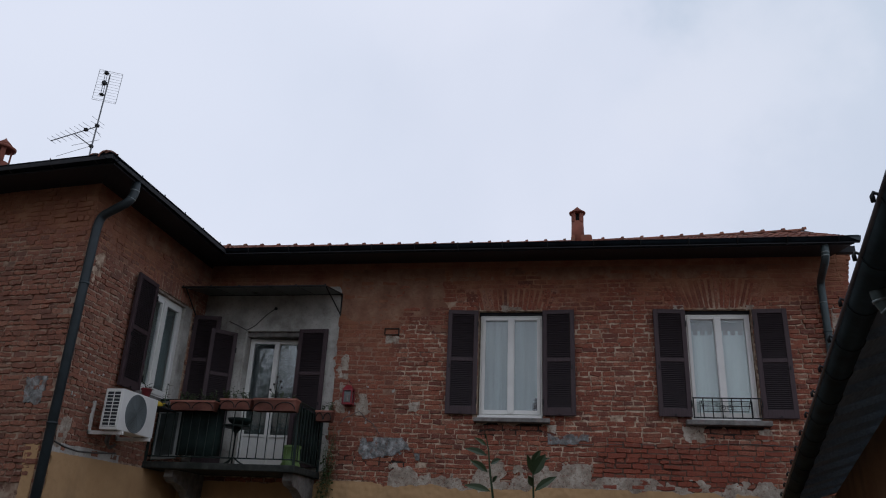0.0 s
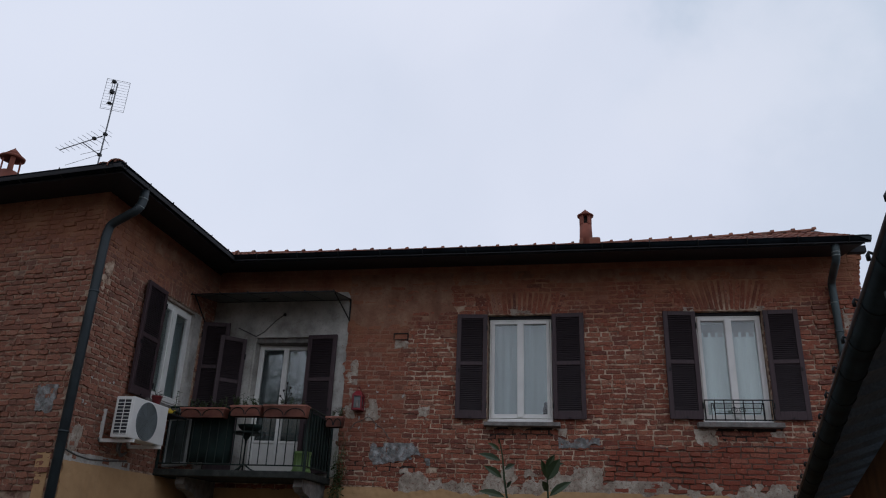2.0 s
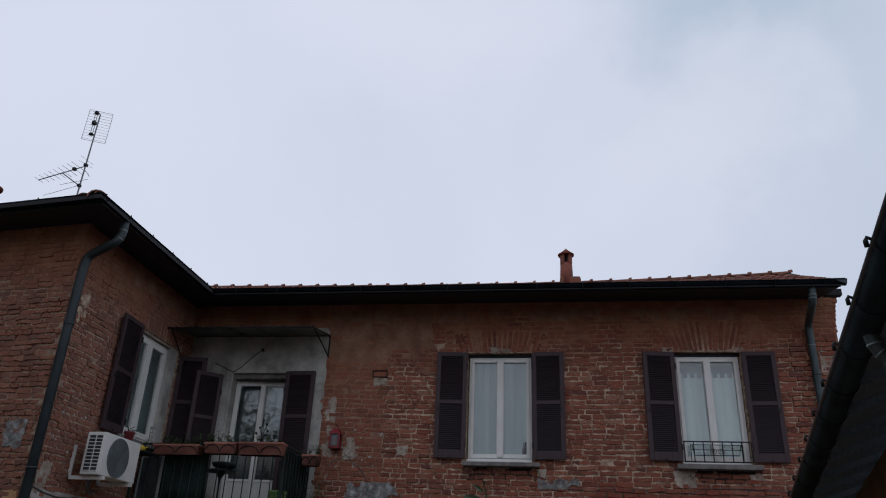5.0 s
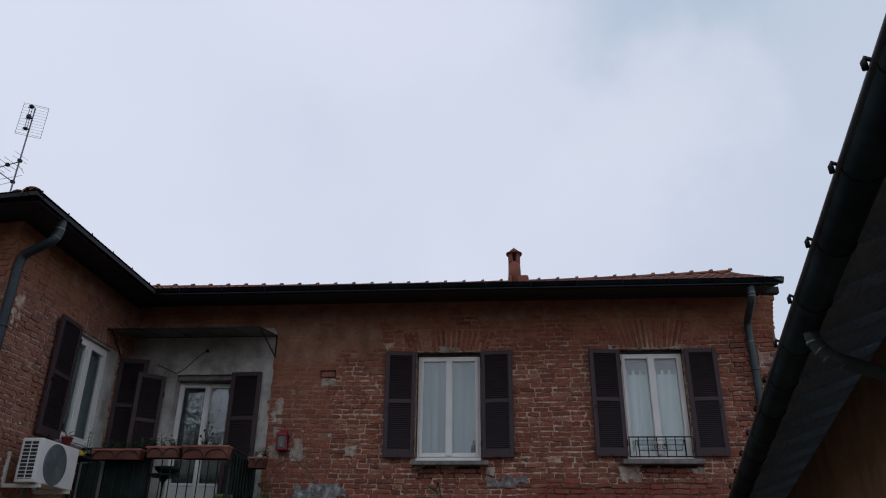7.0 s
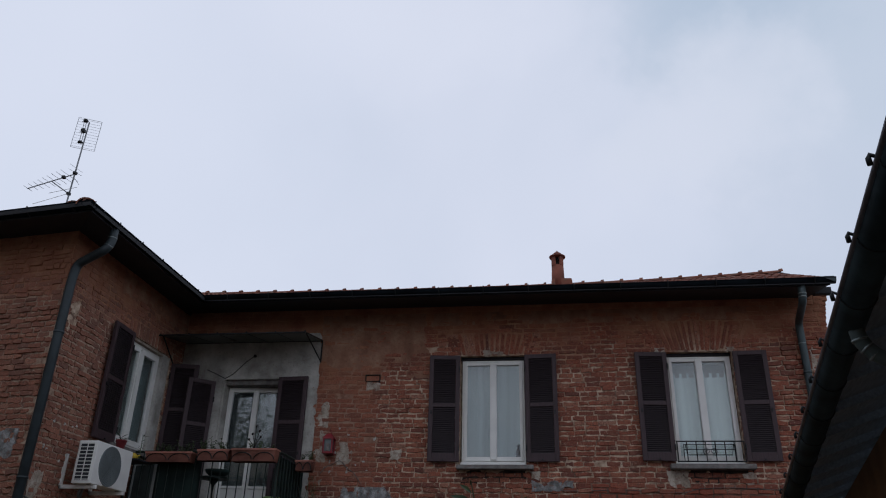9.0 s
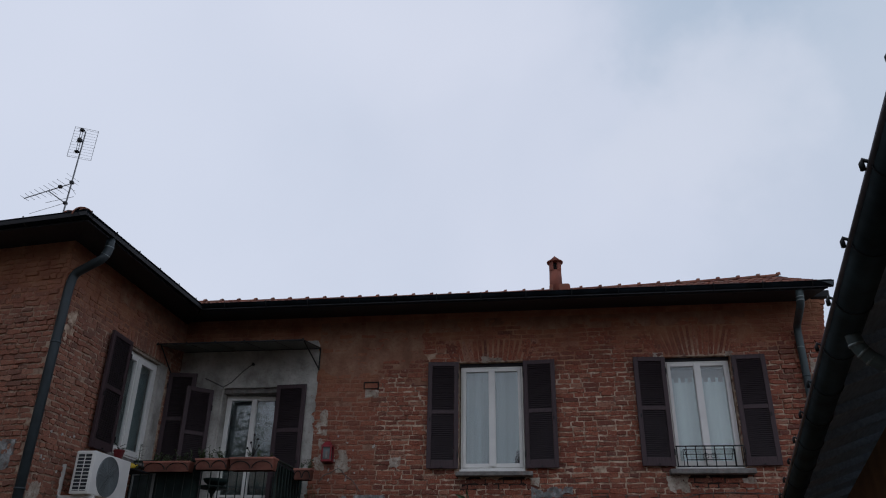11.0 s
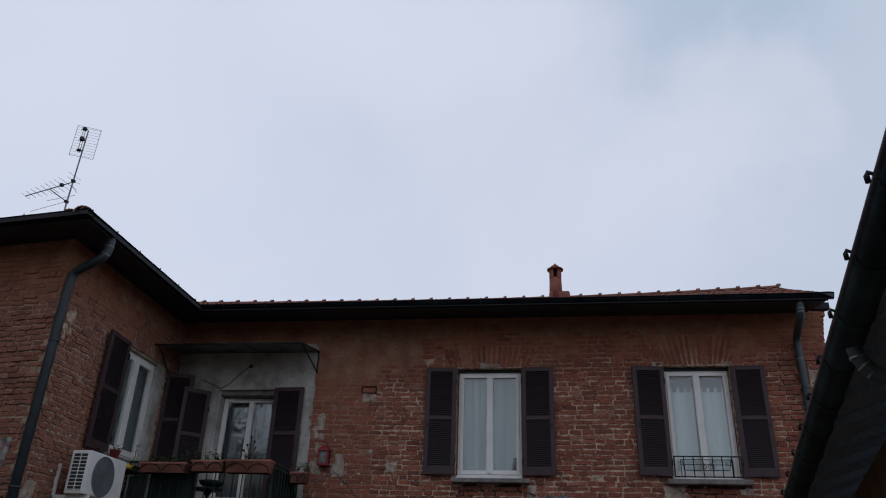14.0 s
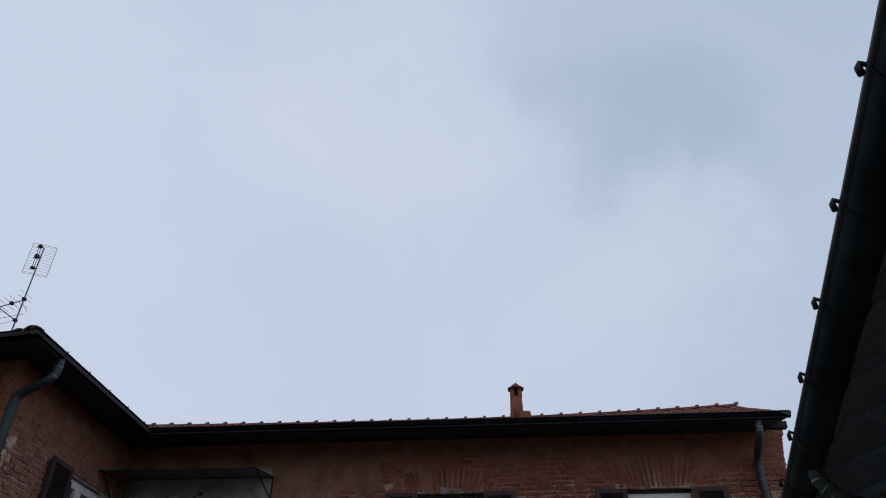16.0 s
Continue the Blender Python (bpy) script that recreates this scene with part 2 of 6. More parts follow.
WASH = plaster_mat("brown_lime_wash", [(0.3, (0.225, 0.112, 0.072)), (0.5, (0.295, 0.155, 0.100)), (0.72, (0.37, 0.22, 0.148))], (0.18, 0.088, 0.060), 5.5, 0.25)
BRICK_ONE, BRICK_MANY = brick_mat("brick_clay_single", True), brick_mat("brick_clay_wall", False)
BRICK_WING_ONE, BRICK_WING_MANY = brick_mat("dull_brick_single", True, 0.30), brick_mat("dull_brick_wall", False, 0.30)
MORTAR, MORTAR_WING = mortar_mat("lime_mortar"), mortar_mat("dark_mortar", 0.38)
OCHRE = plaster_mat("ochre_plaster", [(0.3, (0.44, 0.275, 0.14)), (0.55, (0.49, 0.31, 0.16)), (0.75, (0.53, 0.345, 0.185))], (0.37, 0.24, 0.13), 3.0, 0.0, 0.2)
GREY_PLASTER = plaster_mat("grey_plaster", [(0.3, (0.23, 0.185, 0.145)), (0.48, (0.37, 0.315, 0.255)), (0.66, (0.52, 0.46, 0.385))], (0.19, 0.15, 0.12), 7, 0.6, 0.9)
PALE_PLASTER = plaster_mat("pale_plaster", [(0.3, (0.27, 0.26, 0.235)), (0.5, (0.43, 0.42, 0.385)), (0.7, (0.57, 0.56, 0.52))], (0.18, 0.16, 0.135), 3.4, 0.12, 0.8)
CEMENT = plaster_mat("cement_patch", [(0.32, (0.085, 0.085, 0.08)), (0.48, (0.20, 0.205, 0.20)), (0.68, (0.42, 0.43, 0.425))], (0.10, 0.095, 0.09), 13, 0.5, 1.0)
STONE = plaster_mat("sill_stone", [(0.3, (0.12, 0.116, 0.108)), (0.55, (0.21, 0.203, 0.19)), (0.75, (0.30, 0.29, 0.275))], (0.07, 0.066, 0.06), 9, 0.25, 0.8)
GROUND = plaster_mat("courtyard_earth", [(0.3, (0.065, 0.062, 0.052)), (0.5, (0.105, 0.100, 0.085)), (0.7, (0.155, 0.147, 0.125))], (0.045, 0.055, 0.030), 14)
SHED_PLASTER = plaster_mat("shed_plaster", [(0.3, (0.20, 0.105, 0.06)), (0.55, (0.27, 0.15, 0.085)), (0.75, (0.33, 0.19, 0.115))], (0.13, 0.08, 0.05))
INSIDE = plain("room_paint", (0.55, 0.53, 0.49), 0.9)
TILE_ONE, TILE_MANY = tile_mat("clay_tile_single", True), tile_mat("clay_tile_field", False)
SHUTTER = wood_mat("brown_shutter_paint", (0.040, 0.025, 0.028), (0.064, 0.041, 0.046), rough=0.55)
# slats take the shutter brown at under half its strength
SLAT = wood_mat("dark_brown_slat", (0.016, 0.011, 0.013), (0.028, 0.019, 0.022), stretch=(0.8, 0.8, 9), rough=0.55)
# near-black wood that also carries the shade under eaves and over windows
EAVE_WOOD = wood_mat("eave_shade_boards", (0.012, 0.013, 0.016), (0.026, 0.027, 0.031), stretch=(9, 0.8, 9))
# raised to blue-grey: the bluish veil over these dark boards, put into colour
SHED_BOARD = wood_mat("veiled_blue_boards", (0.20, 0.25, 0.31), (0.36, 0.43, 0.50), stretch=(9, 0.8, 9))
WHITE_PAINT = plain("white_frame_paint", (0.77, 0.77, 0.735), 0.4, spread=0.05)
PUTTY = plain("weathered_grey_paint", (0.27, 0.29, 0.285), 0.6, spread=0.12)
GLASS = glass_mat("window_glass")
DUSTY_GLASS = plain("dusty_glass", (0.050, 0.066, 0.064), 0.32, 0.0, 0.35, spec=0.5)
DARK_STONE = plaster_mat("stained_stone", [(0.3, (0.022, 0.025, 0.024)), (0.55, (0.040, 0.044, 0.040)), (0.75, (0.075, 0.076, 0.070))], (0.018, 0.023, 0.018), 9)
DIM_CURTAIN = cloth_mat("grey_curtain", (0.19, 0.205, 0.21), 6)
CURTAIN, BLIND = cloth_mat("sheer_curtain", (0.43, 0.50, 0.495), 7), cloth_mat("cotton_curtain", (0.82, 0.88, 0.85), 4)
PIPE = plain("painted_pipe_metal", (0.055, 0.080, 0.085), 0.5, 0.2, 0.2)
# darker pipe colour: the wing pipe's shadow painted in; also the dark flashing
PIPE_DARK = plain("pipe_shadow_and_flashing", (0.030, 0.042, 0.048), 0.5, 0.2, 0.2)
PIPE_LIGHT = plain("dull_zinc_pipe", (0.085, 0.115, 0.115), 0.55, 0.2, 0.2)
PIPE_RIM = plain("pipe_seam_metal", (0.22, 0.26, 0.26), 0.4, 0.5, 0.15)
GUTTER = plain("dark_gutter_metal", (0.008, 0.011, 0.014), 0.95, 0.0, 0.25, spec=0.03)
# paler lip: light caught by the low gutter's edge, put into colour
SHED_LIP = plain("lit_gutter_edge", (0.13, 0.125, 0.145), 0.5, 0.3, 0.2)
SHED_GUTTER = plain("blue_black_gutter_metal", (0.030, 0.047, 0.054), 0.9, 0.0, 0.3, spec=0.12)
IRON = plain("black_iron", (0.022, 0.024, 0.025), 0.5, 0.6, 0.2)
RAIL_GREEN = plain("dark_green_iron", (0.018, 0.032, 0.027), 0.55, 0.3, 0.2)
NET = plain("green_mesh_cloth", (0.026, 0.050, 0.046), 0.85, 0.0, 0.25)
AC_WHITE, AC_DARK = plain("ac_white_steel", (0.74, 0.74, 0.71), 0.4, spread=0.05), plain("ac_grille_grey", (0.155, 0.18, 0.185), 0.5)
AC_HOLE = plain("ac_inside", (0.03, 0.035, 0.04), 0.7)
TERRACOTTA = plain("terracotta_plastic", (0.36, 0.145, 0.105), 0.75, spread=0.28)
RED_PAINT = plain("red_lantern_paint", (0.21, 0.014, 0.020), 0.4, spread=0.15)
GREEN_PLASTIC, YELLOW = plain("green_plastic", (0.13, 0.22, 0.07), 0.4), plain("yellow_plastic", (0.55, 0.38, 0.03), 0.4)
ALU = plain("aerial_aluminium", (0.16, 0.17, 0.18), 0.45, 0.6, 0.15)
CHIMNEY_CLAY = plain("chimney_clay", (0.225, 0.072, 0.047), 0.85, 0, 0.22, bump=0.4)
SOOT = plain("soot", (0.02, 0.018, 0.016), 0.9)
CANOPY_SHEET = plain("canopy_sheet", (0.10, 0.12, 0.115), 0.3, 0.0, 0.25)
CABLE = plain("grey_cable", (0.10, 0.095, 0.09), 0.6)
LEAF, LEAF_NEAR = leaf_mat("green_leaf", (0.030, 0.060, 0.018), (0.085, 0.13, 0.045)), leaf_mat("glossy_leaf", (0.022, 0.042, 0.018), (0.060, 0.092, 0.040))
BARK = wood_mat("bark", (0.05, 0.04, 0.03), (0.13, 0.10, 0.075))


# ---- building blocks ----
def thing(name, at, label, category, group="", kind=""):
    """An Empty at the base of a thing."""
    ob = new(name)
    ob.location = at
    ob.empty_display_size = 0.1
    bpy.context.view_layer.update()
    return tagged(ob, label, category, group, kind)


def offset(ob):
    """The place in the world of an object that stands under up to two parents, all unturned."""
    v = Vector((0, 0, 0))
    while ob is not None:
        v += ob.location
        ob = ob.parent
    return v


def part(name, bm, material, parent=None, label="", smooth=False):
    """Links a bmesh, in world metres, as one mesh object under a thing or a part."""
    if parent is not None:
        bmesh.ops.translate(bm, vec=-offset(parent), verts=bm.verts)
    me = bpy.data.meshes.new(name)
    bm.to_mesh(me)
    bm.free()
    me.materials.append(material)
    if smooth:
        me.polygons.foreach_set("use_smooth", [True] * len(me.polygons))
    ob = new(name, me)
    ob.parent = parent
    return tagged(ob, label)


def box(x0, x1, y0, y1, z0, z1, bm=None, bevel=0.0):
    """A box with eased edges, added to bm."""
    bm = bm or bmesh.new()
    made = bmesh.ops.create_cube(bm, size=1.0)["verts"]
    for v in made:
        v.co = Vector((x0 + (v.co.x + 0.5) * (x1 - x0), y0 + (v.co.y + 0.5) * (y1 - y0), z0 + (v.co.z + 0.5) * (z1 - z0)))
    if bevel:
        edges = {e for v in made for e in v.link_edges}
        bmesh.ops.bevel(bm, geom=list(edges), offset=bevel, segments=2, profile=0.6, affect="EDGES")
    return bm


def turned(bm, matrix):
    bmesh.ops.transform(bm, matrix=matrix, verts=bm.verts)
    return bm


def tube(points, r, bm=None, sides=10, closed=False):
    """A round bar along a line of points; r may be a list, one radius a point."""
    bm = bm or bmesh.new()
    pts = [Vector(p) for p in points]
    rs = r if isinstance(r, (list, tuple)) else [r] * len(pts)
    rings, side = [], None
    for i, p in enumerate(pts):
        a = pts[i - 1] if i or closed else p
        b = pts[(i + 1) % len(pts)] if i + 1 < len(pts) or closed else p
        d = (b - a).normalized()
        if side is None:
            side = d.orthogonal().normalized()
        side = (side - d * side.dot(d)).normalized()
        up = d.cross(side)
        rings.append([bm.verts.new(p + (side * math.cos(k) + up * math.sin(k)) * rs[i]) for k in (2 * math.pi * j / sides for j in range(sides))])
    for i in range(len(rings) - (0 if closed else 1)):
        a, b = rings[i], rings[(i + 1) % len(rings)]
        for j in range(sides):
            bm.faces.new((a[j], a[(j + 1) % sides], b[(j + 1) % sides], b[j]))
    if not closed:
        bm.faces.new(rings[0][::-1])
        bm.faces.new(rings[-1])
    return bm


def arc_path(points, radius, steps=5):
    """Rounds the corners of a line of points."""
    pts = [Vector(p) for p in points]
    out = [pts[0]]
    for a, b, c in zip(pts, pts[1:], pts[2:]):
        u, v = (a - b), (c - b)
        r = min(radius, u.length * 0.45, v.length * 0.45)
        p, q = b + u.normalized() * r, b + v.normalized() * r
        for i in range(steps + 1):
            k = i / steps
            out.append(p * (1 - k) ** 2 + b * 2 * k * (1 - k) + q * k * k)
    return out + [pts[-1]]


def lathe(profile, center, bm=None, sides=20):
    """A turned shape from (radius, height) pairs round an upright axis."""
    bm = bm or bmesh.new()
    c = Vector(center)
    rings = []
    for r, h in profile:
        rings.append([bm.verts.new(c + Vector((r * math.cos(k), r * math.sin(k), h))) for k in (2 * math.pi * j / sides for j in range(sides))])
    for a, b in zip(rings, rings[1:]):
        for j in range(sides):
            bm.faces.new((a[j], a[(j + 1) % sides], b[(j + 1) % sides], b[j]))
    bm.faces.new(rings[0][::-1])
    bm.faces.new(rings[-1])
    return bm


def sweep(profile, start, end, across, bm=None):
    """A closed profile of (across, up) pairs, drawn out from start to end."""
    bm = bm or bmesh.new()
    ac = Vector(across).normalized()
    a = [bm.verts.new(Vector(start) + ac * u + Vector((0, 0, w))) for u, w in profile]
    b = [bm.verts.new(Vector(end) + ac * u + Vector((0, 0, w))) for u, w in profile]
    n = len(profile)
    for i in range(n):
        bm.faces.new((a[i], a[(i + 1) % n], b[(i + 1) % n], b[i]))
    bm.faces.new(a[::-1])
    bm.faces.new(b)
    bmesh.ops.recalc_face_normals(bm, faces=bm.faces)
    return bm


def gutter_profile(r, thick=0.004):
    """A half-round gutter with a rolled outer lip; its outer top edge is at (0, 0), and it reaches inwards."""
    out, inn = [], []
    for i in range(13):
        k = math.pi + math.pi * i / 12
        out.append((r + r * math.cos(k), r * math.sin(k)))
        inn.append((r + (r - thick) * math.cos(k), (r - thick) * math.sin(k)))
    return out + inn[::-1]


def sheet(bm, rows):
    """A grid of quads through rows of points."""
    vs = [[bm.verts.new(p) for p in row] for row in rows]
    for a, b in zip(vs, vs[1:]):
        for j in range(len(a) - 1):
            bm.faces.new((a[j], a[j + 1], b[j + 1], b[j]))
    return bm


# ---- the large structure ----
D = 10.5                                  # face of the main wall
MAIN = Matrix.Translation((0, D, 0))      # u along x, depth along y
WX, WY = -5.535, 7.44                     # face and corner of the wing
WING = Matrix(((0, -1, 0, WX), (1, 0, 0, 0), (0, 0, 1, 0), (0, 0, 0, 1)))
FRONT = Matrix(((0.9926, 0, 0, WX), (-0.1211, 1, 0, WY), (0, 0, 1, 0), (0, 0, 0, 1)))
EAVE = 5.69
# the roof is set out for shallow eaves, then drawn in towards the courtyard to its true overhang
REACH = Matrix.Translation((0.03, 0, 1.62)) @ Matrix.Scale(0.95, 4) @ Matrix.Translation((-0.03, 0, -1.62))

ground = part("ground", sheet(bmesh.new(), [[(x, y, 0) for x in (-400, -30, -8, 0, 8, 30, 400)] for y in (-400, -30, -8, 0, 8, 30, 400)]), GROUND)
tagged(ground, "dark trodden earth and gravel of the courtyard", "ground", kind="structure")


def wall(name, place, u0, u1, z0, z1, holes, label, material, thick=0.42):
    """A thick wall with openings right through it; holes are (u0, u1, z0, z1)."""
    bm = bmesh.new()
    cut = sorted({u0, u1, *(h[0] for h in holes), *(h[1] for h in holes)})
    for a, b in zip(cut, cut[1:]):
        inside = [h for h in holes if h[0] <= a and h[1] >= b]
        zs = [z0] + [z for h in sorted(inside, key=lambda h: h[2]) for z in (h[2], h[3])] + [z1]
        for lo, hi in zip(zs[::2], zs[1::2]):
            if hi - lo > 0.001:
                box(a, b, 0, thick, lo, hi, bm)
    ob = part(name, turned(bm, place), material)
    return tagged(ob, label, "wall", kind="structure")


W1, W2 = (-1.25, -0.33, 3.225, 4.78), (1.635, 2.525, 3.245, 4.79)
DOOR = (-4.852, -3.895, 2.45, 4.485)
W3 = (8.93, 10.15, 3.28, 4.72)
wall_main = wall("wall_main", MAIN, WX + 0.001, 3.83, 0, 5.745, [W1, W2, DOOR], "old red brick wall with worn lime mortar", MORTAR)
wall_wing = wall("wall_wing", WING, WY + 0.06, D + 0.4, 0, 5.66, [W3], "old red brick side wall of the wing", MORTAR_WING)
wall_front = wall("wall_wing_front", FRONT, -9.0, -0.004, 0, 5.66, [], "old red brick front wall of the wing", MORTAR_WING)
wall_gable = wall("wall_gable", Matrix(((0, -1, 0, 3.83), (1, 0, 0, 0), (0, 0, 1, 0), (0, 0, 0, 1))), D + 0.42, 15.5, 0, 5.66, [], "red brick end wall of the house", MORTAR)
wall_back = tagged(part("wall_back", box(-14.4, 3.83, 15.5, 15.9, 0, 5.66), MORTAR), "plain rear wall of the house", "wall", kind="structure")
floor_upper = tagged(part("floor_upper", box(-5.9, 3.4, D + 0.43, 15.49, 2.25, 2.44), INSIDE), "plain upper floor inside the house", "floor", kind="structure")
wall_inner = tagged(part("wall_inner", box(-5.9, 3.4, 13.0, 13.1, 2.44, 5.6), INSIDE), "pale painted inner wall behind the windows", "wall", kind="structure")
tagged(part("ceiling", box(-9.0, 3.4, D + 0.43, 15.49, 5.3, 5.4), INSIDE), "pale ceiling of the upper rooms", "ceiling", kind="structure")
wall_inner_wing = tagged(part("wall_inner_wing", box(-9.1, -9.0, 8.4, 15.4, 2.44, 5.6), INSIDE), "pale painted inner wall of the wing room", "wall", kind="structure")

# unseen walls added to close the court and hold skylight off the house
tagged(part("wall_court_back", box(-15.0, 8.0, -7.3, -7.0, 0, 6.0), GREY_PLASTER), "unseen grey wall added to close the courtyard and hold back light", "wall", kind="structure")
tagged(part("wall_court_left", box(-10.6, -10.3, -1.0, 8.0, 0, 8.6), GREY_PLASTER), "unseen grey wall added at the left to darken the wing", "wall", kind="structure")


def roof_line(x):
    """Height of the sagging main ridge."""
    return 6.585 + 0.0046 * (x + 1.4) ** 2 * (1.0 if x > -1.4 else 0.40)


def slab(points_top, thick, name, material, label):
    bm = bmesh.new()
    top = [bm.verts.new(p) for p in points_top]
    low = [bm.verts.new((p[0], p[1], p[2] - thick)) for p in points_top]
    bm.faces.new(top)
    bm.faces.new(low[::-1])
    n = len(top)
    for i in range(n):
        bm.faces.new((top[i], low[i], low[(i + 1) % n], top[(i + 1) % n]))
    bmesh.ops.recalc_face_normals(bm, faces=bm.faces)
    return tagged(part(name, bm, material), label, "roof", kind="structure")


# main roof, with sag
RY = 12.2
bm = bmesh.new()
xs = [-5.2 + 9.14 * i / 14 for i in range(15)]
front = [[(x, 10.15, 5.665), (x, RY, roof_line(x) - 0.10)] for x in xs]
front[0] = [(-5.17, 10.15, 5.665), (-7.2, RY, roof_line(-7.2) - 0.10)]
sheet(bm, [[p[0] for p in front], [p[1] for p in front], [(x, 16.3, 5.6) for x in [-7.2] + xs[1:]]])
bmesh.ops.recalc_face_normals(bm, faces=bm.faces)
ret = bmesh.ops.extrude_face_region(bm, geom=list(bm.faces))
bmesh.ops.translate(bm, vec=(0, 0, -0.05), verts=[v for v in ret["geom"] if isinstance(v, bmesh.types.BMVert)])
bmesh.ops.recalc_face_normals(bm, faces=bm.faces)
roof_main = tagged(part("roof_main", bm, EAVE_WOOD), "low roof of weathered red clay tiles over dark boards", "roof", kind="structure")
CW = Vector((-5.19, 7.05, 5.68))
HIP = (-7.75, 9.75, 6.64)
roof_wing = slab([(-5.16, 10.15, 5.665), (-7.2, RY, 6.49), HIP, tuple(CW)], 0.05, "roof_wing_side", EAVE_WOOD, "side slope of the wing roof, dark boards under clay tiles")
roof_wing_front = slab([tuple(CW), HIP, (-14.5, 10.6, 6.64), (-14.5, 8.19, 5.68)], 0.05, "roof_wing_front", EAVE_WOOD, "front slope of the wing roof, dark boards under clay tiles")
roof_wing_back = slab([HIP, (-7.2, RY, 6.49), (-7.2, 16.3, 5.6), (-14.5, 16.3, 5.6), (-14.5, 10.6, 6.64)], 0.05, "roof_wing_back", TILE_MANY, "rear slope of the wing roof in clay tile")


def half_tile(bm, a, b, up, r0, r1, seg=6):
    """One half-round tile from a (wide end) to b."""
    a, b, up = Vector(a), Vector(b), Vector(up).normalized()
    d = (b - a).normalized()
    side = d.cross(up).normalized()
    rows = []
    for p, r in ((a, r0), (b, r1)):
        rows.append([bm.verts.new(p + side * r * math.cos(k) + up * r * math.sin(k)) for k in (math.pi * j / seg for j in range(seg + 1))])
        rows.append([bm.verts.new(p + side * (r - 0.014) * math.cos(k) + up * (r - 0.014) * math.sin(k)) for k in (math.pi * j / seg for j in range(seg + 1))])
    o0, i0, o1, i1 = rows
    for j in range(seg):
        bm.faces.new((o0[j], o1[j], o1[j + 1], o0[j + 1]))
        bm.faces.new((o0[j], o0[j + 1], i0[j + 1], i0[j]))
        bm.faces.new((i0[j], i0[j + 1], i1[j + 1], i1[j]))


def flat_tile(bm, a, along, slope, w, ln, rnd):
    """One interlocking clay tile: a pan with a raised rib, its lower edge at a."""
    a, along, slope = Vector(a), Vector(along).normalized(), Vector(slope).normalized()
    up = along.cross(slope).normalized()
    if up.z < 0:
        up = -up
    prof = ((0.0, 0.004), (0.02, 0.026), (0.055, 0.026), (0.08, 0.010), (w - 0.004, 0.006))
    jit = rnd.uniform(-0.004, 0.004)
    rows = []
    for k, lift, drop in ((0.0, 0.016 + jit, -0.014), (0.0, 0.016 + jit, 0.0), (ln, 0.0, 0.0)):
        rows.append([a + along * u + slope * k + up * (h + lift + drop) for u, h in prof])
    sheet(bm, rows)


def tile_field(parent, start, along, slope, cols, count, seed, inset=0.0, first=lambda i: 0):
    """Rows of tiles from the eaves upwards; start, along and slope may vary with the column."""
    rnd = random.Random(seed)
    bm = bmesh.new()
    for i in range(cols):
        for j in range(first(i), count(i)):
            s = Vector(slope(i))
            flat_tile(bm, Vector(start) + Vector(along) * (0.225 * i) + s * (0.32 * j) + s * inset, along, s, 0.225, 0.38, rnd)
    tagged(part("roof_tiles", bm, TILE_MANY, parent, "flat ribbed clay tiles"), kind="stuff")


def main_slope(i):
    x = -7.125 + 0.225 * i
    return Vector((0, RY - 10.13, roof_line(x) - 0.09 - 5.672)).normalized()


tile_field(roof_main, (-7.125, 10.13, 5.672), (1, 0, 0), main_slope, 49, lambda i: 7, 11, first=lambda i: max(0, int((-5.1 - (-7.125 + 0.225 * i)) / 0.295 + 0.6)))
for i in range(33):
    x = 3.90 - i * 0.325
    bm = bmesh.new()
    a, b = (x, RY, roof_line(x) - 0.074), (x - 0.37, RY, roof_line(x - 0.37) - 0.080)
    half_tile(bm, a, b, (0, 0, 1), 0.047, 0.044)
    half_tile(bm, (x + 0.02, RY, a[2] + 0.004), (x - 0.028, RY, a[2] + 0.002), (0, 0, 1), 0.070, 0.064)
    part("ridge_tile", bm, TILE_ONE, roof_main)
bm = bmesh.new()
for y, z, r in ((10.11, 5.676, 0.034), (11.2, 6.10, 0.03), (RY, roof_line(3.9) - 0.092, 0.026)):
    for dx, dz in ((-0.11, 0.012), (-0.10, r), (0.02, r), (0.035, 0.0), (0.03, -0.05), (0.02, -0.05)):
        bm.verts.new((3.90 + dx, y, z + dz))
bm.verts.ensure_lookup_table()
for j in range(2):
    for k in range(6):
        bm.faces.new([bm.verts[i] for i in (j * 6 + k, j * 6 + (k + 1) % 6, j * 6 + 6 + (k + 1) % 6, j * 6 + 6 + k)])
bm.faces.new(bm.verts[:6])
bm.faces.new(bm.verts[12:])
bmesh.ops.recalc_face_normals(bm, faces=bm.faces)
part("verge_flashing", bm, PIPE_DARK, roof_main, "dark sheet-metal flashing")
hip = Vector(HIP)
for i in range(9):
    k = i / 9.0
    bm = bmesh.new()
    a, b = CW.lerp(hip, k + 0.035) - Vector((0, 0, 0.012)), CW.lerp(hip, k + 0.165) - Vector((0, 0, 0.022))
    half_tile(bm, a, b, (0, 0, 1), 0.075, 0.06)
    part("hip_tile", bm, TILE_ONE, roof_wing)
bm = bmesh.new()
half_tile(bm, CW.lerp(hip, 0.03) + Vector((-0.02, 0, -0.055)), CW.lerp(hip, 0.20) + Vector((-0.02, 0, -0.06)), (0, 0, 1), 0.125, 0.105, 8)
half_tile(bm, CW.lerp(hip, 0.09) + Vector((-0.13, -0.03, -0.045)), CW.lerp(hip, 0.22) + Vector((-0.13, -0.03, -0.05)), (0, 0, 1), 0.10, 0.09, 8)
